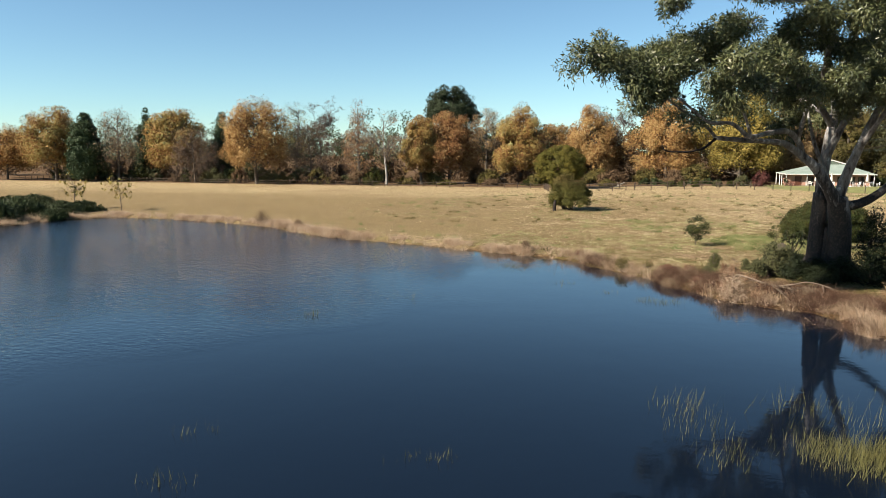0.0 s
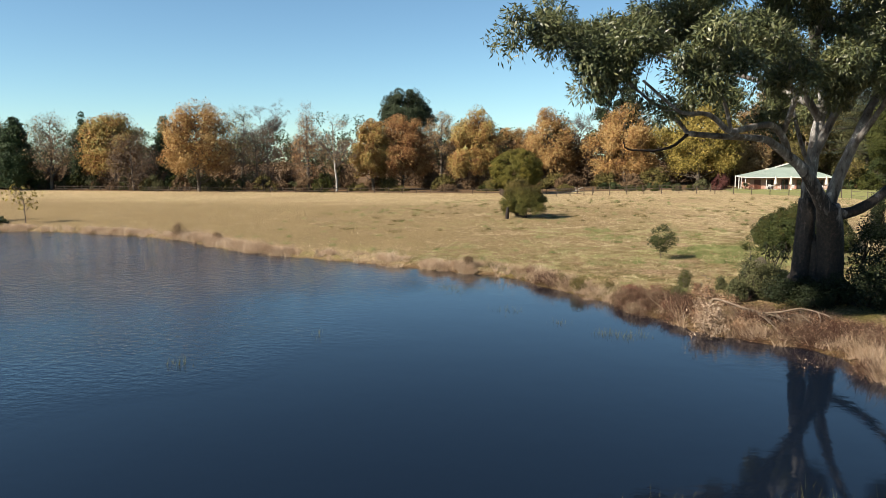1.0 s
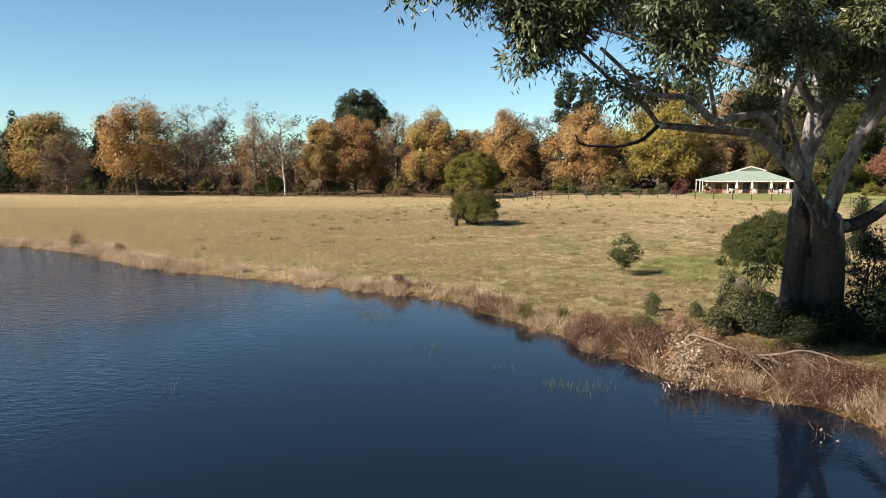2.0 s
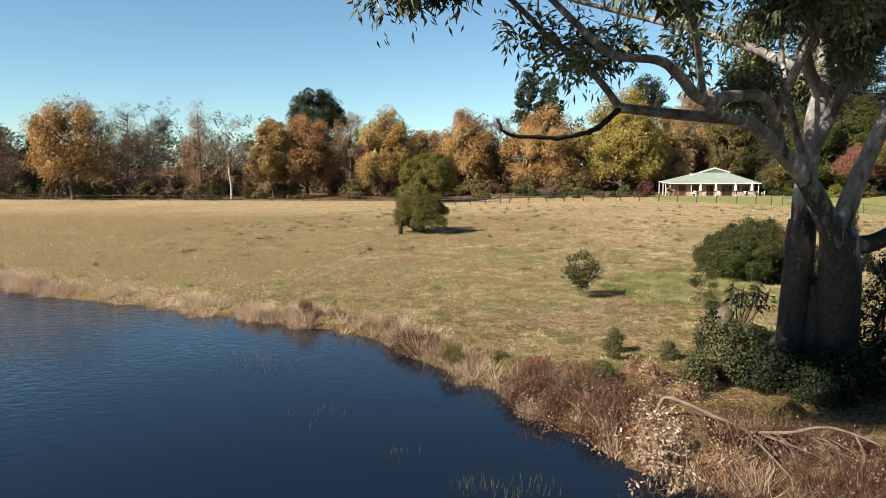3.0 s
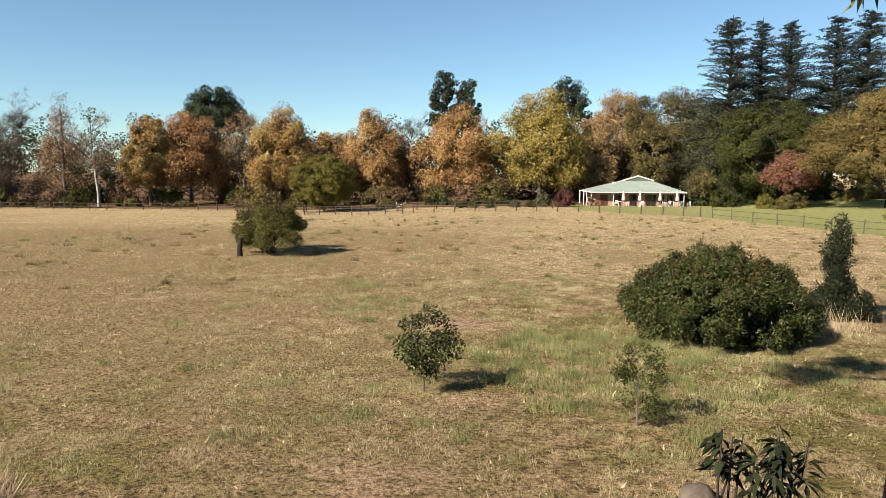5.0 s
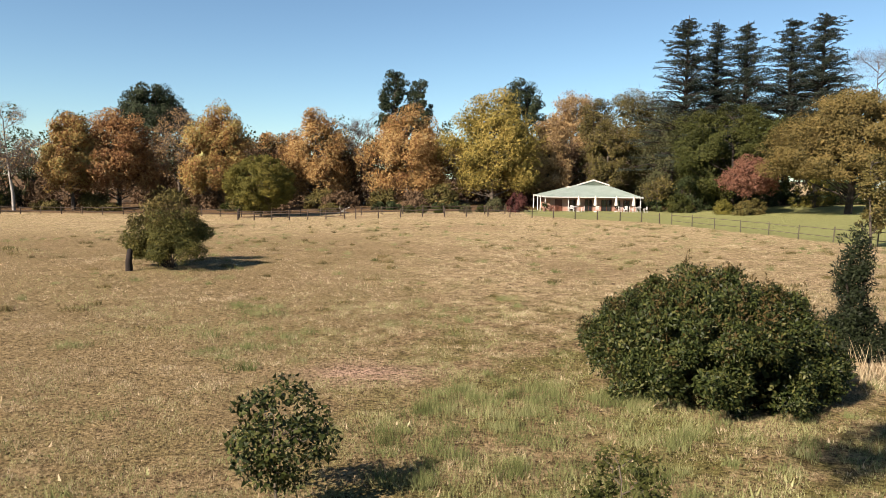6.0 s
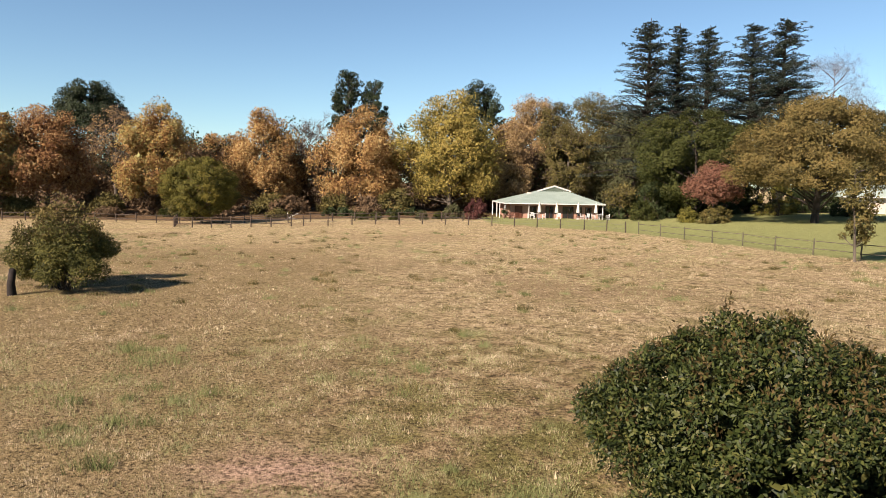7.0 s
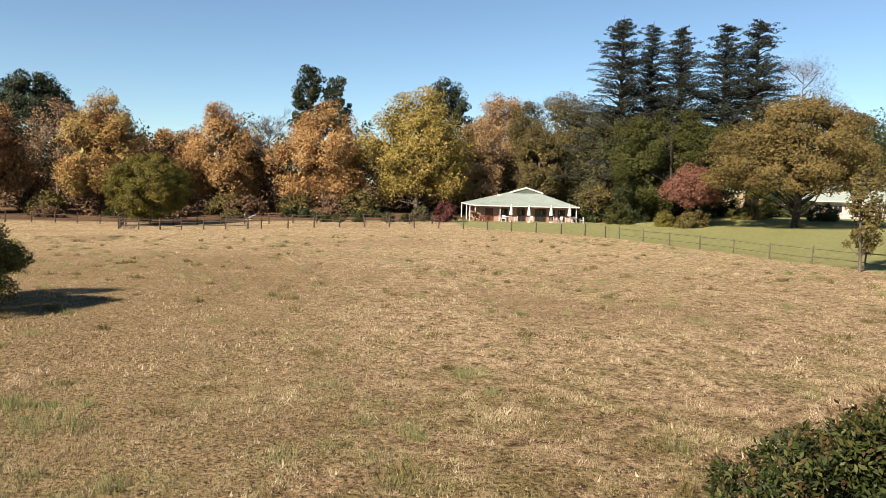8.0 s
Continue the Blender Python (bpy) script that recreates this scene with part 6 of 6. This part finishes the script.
def brushwood():
    rng = np.random.default_rng(90)
    pts = []
    while len(pts) < 3700:
        x, y = rng.uniform(-6, 9.5, 4000), rng.uniform(30.5, 46, 4000)
        d = shore_distance(x, y)
        deep = np.clip((x + 1) / 5, 0, 1)
        dens = np.exp(-((d - 0.35 - 0.5 * deep) / (0.65 + 0.8 * deep)) ** 2) * (0.06 + 0.94 * smoothstep(-0.45, 0.05, d)) * np.clip((x + 6.5) / 6, 0.1, 1) * np.where(x > 7.5, 0.5, 1) * np.clip(0.45 + 1.1 * drifts(x, y, 1.1, 11), 0.04, 1)
        keep = rng.random(4000) < dens
        pts.extend(np.stack([x[keep], y[keep], np.maximum(0.0, ground_z(x[keep], y[keep]))], 1))
    c = np.array(pts[:3700]) + np.array([0, 0, 0.08])
    n = len(c)
    me = fast_mesh("brushwood", leaf_cloud(rng, c, np.tile([[0.3, 0.3, 0.18]], (n, 1)), 14, 0.36, 0.009, -0.9, 0.0, corners=3), 3)
    tagged(link_mesh("brushwood", me, RED_TWIG), "tangled russet dead stems along the waterline", "brushwood", kind="stuff")
    sel = c[rng.random(n) < 0.3 + 0.3 * drifts(c[:, 0], c[:, 1], 1.3, 12) + 0.75 * np.exp(-((c[:, 0] - 3.0) / 1.3) ** 2 - ((c[:, 1] - 37.3) / 1.6) ** 2) + 0.3 * np.exp(-((c[:, 0] - 8.5) / 1.2) ** 2)]
    me = fast_mesh("dead_leaf_litter", leaf_cloud(rng, sel, np.tile([[0.3, 0.3, 0.34]], (len(sel), 1)), 20, 0.055, 0.03, 0.5, 0.1), 4)
    tagged(link_mesh("dead_leaf_litter", me, DEAD_LEAF), "curled tan dead leaves on the brushwood", "leaves", kind="stuff")


brushwood()


# ---- grass, reeds and rushes ----
def scatter(rng, n, x0, x1, y0, y1, lo=0.3, hi=1e9):
    x, y = rng.uniform(x0, x1, n), rng.uniform(y0, y1, n)
    d = shore_distance(x, y)
    ok = (d > lo) & (d < hi) & ~inside(LAWN, x, y) & (rng.random(n) > 0.95 * bare_at(x, y))
    x, y, d = x[ok], y[ok], d[ok]
    return x, y, d, ground_z(x, y, d) - 0.01


def field_grass():
    rng = np.random.default_rng(91)
    sets, greens, dulls = [], [], []
    for n, x0, x1, y0, y1, h, w in ((620000, -13, 18, 42, 70, 0.068, 0.0038), (210000, -30, 38, 66, 98, 0.09, 0.0085), (45000, -64, 38, 42, 124, 0.1, 0.024)):
        x, y, d, z = scatter(rng, n, x0, x1, y0, y1)
        tuft = 0.6 * drifts(x, y, 0.42, 4) + 0.4 * drifts(x, y, 1.1, 5)
        keep = rng.random(len(x)) < 0.5 + 1.25 * tuft
        x, y, d, z, tuft = x[keep], y[keep], d[keep], z[keep], tuft[keep]
        lush = 1.1 * drifts(x, y, 7.0, 6) + 0.8 * drifts(x, y, 2.3, 7)
        lush = lush + 1.7 * np.exp(-((x - 7.0) ** 2 / 50 + (y - 54.5) ** 2 / 30)) + 0.5 * np.exp(-((x + 7) ** 2 / 120 + (y - 52) ** 2 / 70)) + 0.5 * np.exp(-((d - 4) / 2.5) ** 2) * (x < -4) + 0.9 * np.exp(-((x + 11.5) ** 2 / 12 + (y - 77.8) ** 2 / 5))
        lush = lush - 1.0 * np.exp(-((x - 0.6) ** 2 / 14 + (y - 47.6) ** 2 / 7))
        g = rng.random(len(x)) < np.clip(0.08 + 0.2 * smoothstep(66, 52, y) + 0.42 * lush, 0.04, 0.8) * (1 if y1 < 100 else 0.35)
        dull = rng.random(len(x)) < np.clip(0.16 + 0.5 * smoothstep(7, -5, x) * smoothstep(46, 56, y) + 0.5 * drifts(x, y, 6.0, 8) + 0.4 * drifts(x, y, 1.7, 9) + 0.4 * np.exp(-((x - 0.6) ** 2 / 16 + (y - 47.3) ** 2 / 8)), 0.03, 0.88)
        b = blades(rng, np.stack([x, y, z], 1), h * (0.7 + 1.1 * tuft + 0.3 * g).clip(0.35), w, np.where(rng.random((len(x), 1)) < 0.5, 0.35, 1.0))
        sets.append(b[~g & ~dull])
        dulls.append(b[~g & dull])
        greens.append(b[g])
    tagged(link_mesh("field_grass", fast_mesh("field_grass", np.concatenate(sets), 3), GRASS), "short dry straw-coloured pasture grass", "grass", kind="stuff")
    tagged(link_mesh("brown_field_grass", fast_mesh("brown_field_grass", np.concatenate(dulls), 3), BROWN_GRASS), "dull brown withered grass in drifts across the pasture", "grass", kind="stuff")
    tagged(link_mesh("green_field_grass", fast_mesh("green_field_grass", np.concatenate(greens), 3), GREEN_GRASS), "greener short grass in drifts across the pasture", "grass", kind="stuff")


def grass_tufts():
    """Taller leaning tufts that give the near pasture its ragged nap."""
    rng = np.random.default_rng(95)
    x, y, d, z = scatter(rng, 5000, -15, 20, 42, 76, 0.8)
    keep = rng.random(len(x)) < 0.35 + 0.65 * (0.5 + 0.5 * np.sin(0.55 * x + np.sin(0.4 * y)) * np.sin(0.5 * y + 0.3 * x))
    c = np.stack([x[keep], y[keep], z[keep]], 1)
    k = 16
    a, rr = rng.random(len(c) * k) * 6.28, np.abs(rng.normal(size=len(c) * k)) * 0.06
    away = np.stack([np.cos(a), np.sin(a), np.zeros(len(a))], 1)
    hh = np.repeat(rng.uniform(0.05, 0.12, len(c)) * (1 + 0.6 * (rng.random(len(c)) < 0.06)), k)
    me = fast_mesh("grass_tufts", blades(rng, np.repeat(c, k, axis=0) + away * rr[:, None], hh, 0.0035, 0.4, away * rng.uniform(0.05, 0.7, (len(a), 1))), 3)
    tagged(link_mesh("grass_tufts", me, GRASS), "ragged dry grass tufts in the pasture", "grass", kind="stuff")


def fallen_leaves():
    """Dead leaves blown over the near pasture."""
    rng = np.random.default_rng(96)
    x, y, d, z = scatter(rng, 42000, -13, 16, 41, 64, 0.8)
    keep = rng.random(len(x)) < 0.45 + 0.6 * drifts(x, y, 1.3, 14)
    c = np.stack([x, y, z + 0.03], 1)[keep]
    me = fast_mesh("fallen_leaves", leaf_cloud(rng, c, np.full((len(c), 1), 0.02), 1, 0.038, 0.022, 0.2, 0.1), 4)
    tagged(link_mesh("fallen_leaves", me, DEAD_LEAF), "dead leaves scattered in the pasture grass", "leaves", kind="stuff")


def green_tussocks():
    rng = np.random.default_rng(92)
    xs, ys, ds, zs = scatter(rng, 1700, -34, 36, 42, 118, 1.5)
    near = np.exp(-((xs - 6) ** 2 / 90 + (ys - 55) ** 2 / 90))
    ok = rng.random(len(xs)) < 0.22 + 0.18 * np.sin(0.3 * xs + 2 * np.sin(0.13 * ys)) + 0.6 * near
    xs, ys = xs[ok], ys[ok]
    for cx, cy, n, r in ((-2.3, 61.9, 8, 0.8), (-3.2, 66.9, 3, 0.5), (5.6, 70.5, 3, 0.2), (-3.1, 61.0, 6, 0.5), (6.2, 51.6, 9, 0.7), (7.0, 53.6, 12, 0.9), (4.4, 53.5, 8, 0.6), (6.4, 49.6, 4, 0.3), (4.8, 56.4, 6, 0.6), (1.6, 41.8, 3, 0.2), (4.3, 55.5, 18, 0.8), (3.6, 57.0, 14, 0.6), (5.5, 57.5, 16, 0.8), (7.0, 56.8, 16, 0.9), (8.5, 55.2, 14, 0.9), (4.2, 51.2, 8, 0.4), (2.2, 55.1, 12, 0.7), (2.6, 52.8, 8, 0.5), (-3.4, 66.3, 5, 0.6), (-4.4, 67.6, 4, 0.7)):
        xs, ys = np.append(xs, cx + rng.normal(size=n) * r), np.append(ys, cy + rng.normal(size=n) * r)
    c = np.stack([xs, ys, ground_z(xs, ys) - 0.01], 1)
    k = 120
    wide = np.repeat(rng.uniform(0.09, 0.27, (len(c), 1)), k, axis=0)
    base = np.repeat(c, k, axis=0) + rng.normal(size=(len(c) * k, 3)) * wide * np.array([1, 1, 0])
    h = np.repeat(rng.uniform(0.12, 0.28, len(c)), k)
    me = fast_mesh("grass_tussocks", blades(rng, base, h * 0.85, 0.006, 0.6), 3)
    tagged(link_mesh("grass_tussocks", me, TUSSOCK), "scattered green grass tussocks in the dry pasture", "grass", kind="stuff")


def dark_tufts():
    """Small dark clumps of dock and rank grass dotted over the open field."""
    rng = np.random.default_rng(97)
    x, y, d, z = scatter(rng, 300, -28, 40, 62, 118, 2.0)
    c = np.stack([x, y, z], 1)
    k = 70
    wide = np.repeat(rng.uniform(0.07, 0.24, (len(c), 1)), k, axis=0)
    base = np.repeat(c, k, axis=0) + rng.normal(size=(len(c) * k, 3)) * wide * np.array([1.3, 1, 0])
    me = fast_mesh("dark_tufts", blades(rng, base, np.repeat(rng.uniform(0.1, 0.26, len(c)), k), 0.01, 0.7), 3)
    tagged(link_mesh("dark_tufts", me, OLIVE), "small dark olive-brown weed tufts dotted over the pasture", "weeds", kind="stuff")


def shore_reeds():
    rng = np.random.default_rng(93)
    x, y = rng.uniform(-62, 12, 160000), rng.uniform(27, 64, 160000)
    d = shore_distance(x, y)
    keep = (d > -0.2) & (d < 2.4) & (rng.random(160000) < np.exp(-((d - 0.45) / 0.75) ** 2) * np.where(x > 6.2, 1.2, np.where(x > -1, 0.2, np.where(x > -6, 0.5, 1))) * np.clip(0.55 + 0.9 * drifts(x, y, 1.6, 13), 0.05, 1))
    x, y, d = x[keep][:2700], y[keep][:2700], d[keep][:2700]
    k = 38
    c = np.stack([x, y, ground_z(x, y, d) - 0.02], 1)
    a, rr = rng.random(len(c) * k) * 6.28, np.abs(rng.normal(size=len(c) * k)) * 0.13
    away = np.stack([np.cos(a), np.sin(a), np.zeros(len(a))], 1)
    hh = np.repeat(rng.uniform(0.14, 0.42, len(c)) * (1 + 0.7 * (rng.random(len(c)) < 0.18)) * np.exp(-np.maximum(0, d - 0.8) / 1.2), k)
    me = fast_mesh("shore_reeds", blades(rng, np.repeat(c, k, axis=0) + away * rr[:, None], hh, 0.009, 0.5, away * rng.uniform(0.05, 1.1, (len(a), 1))), 3)
    tagged(link_mesh("shore_reeds", me, REED), "tall pale dry reeds and grass along the shore", "reeds", kind="stuff")


def water_reeds():
    """Rushes standing in the pond, in separate tufts and one large bed."""
    rng = np.random.default_rng(94)
    base, hs = [], []
    for x, y, r, n, h in ((-13.6, 27.6, 0.22, 40, 0.6), (-17.4, 39.5, 0.15, 14, 0.35), (-17.0, 34.3, 0.08, 5, 0.5), (-11.2, 31.9, 0.3, 16, 0.6), (-10.3, 16.0, 0.16, 16, 0.55), (-9.8, 16.5, 0.14, 14, 0.5),
                          (-9.4, 14.0, 0.2, 12, 0.4), (-8.9, 13.9, 0.22, 22, 0.5), (-4.9, 16.5, 0.16, 14, 0.4), (-4.5, 16.6, 0.1, 14, 0.38), (-4.2, 16.8, 0.1, 12, 0.42), (-5.2, 37.6, 0.35, 40, 0.35),
                          (-8.4, 41.4, 0.7, 260, 0.22), (-9.0, 42.0, 0.3, 90, 0.3), (-1.3, 34.6, 0.22, 60, 0.4), (-0.5, 34.4, 0.25, 60, 0.42), (0.0, 34.7, 0.2, 30, 0.4), (-3.0, 35.9, 0.2, 30, 0.3),
                          (0.4, 21.8, 0.3, 80, 0.8), (0.6, 21.0, 0.4, 90, 0.7), (0.9, 19.9, 0.45, 110, 0.7), (1.3, 18.6, 0.35, 120, 0.7), (2.3, 19.8, 0.4, 60, 0.7), (3.1, 22.4, 0.6, 120, 0.7), (4.4, 22.2, 0.8, 160, 0.8)):
        q = rng.normal(size=(n, 3)) * r
        q[:, 2] = -0.03
        q = q[: n if y < 18 or y > 24 else n // 2]
        base.append(q + np.array([x, y, 0]))
        hs.append(np.full(len(q), h * 0.6))
    q = rng.normal(size=(2600, 3)) * np.array([0.9, 0.5, 0]) + np.array([4.4, 19.5, -0.03])
    base.append(q[q[:, 0] > 2.7])
    hs.append(np.full(len(base[-1]), 0.38))
    me = fast_mesh("water_reeds", blades(rng, np.concatenate(base), np.concatenate(hs) * 0.85, 0.0045, 0.3, np.array([0.12, -0.1, 0])), 3)
    tagged(link_mesh("water_reeds", me, WATER_REED), "yellow-green rushes standing in the pond", "reeds", kind="stuff")


field_grass()
grass_tufts()
fallen_leaves()
dark_tufts()
green_tussocks()
shore_reeds()
water_reeds()
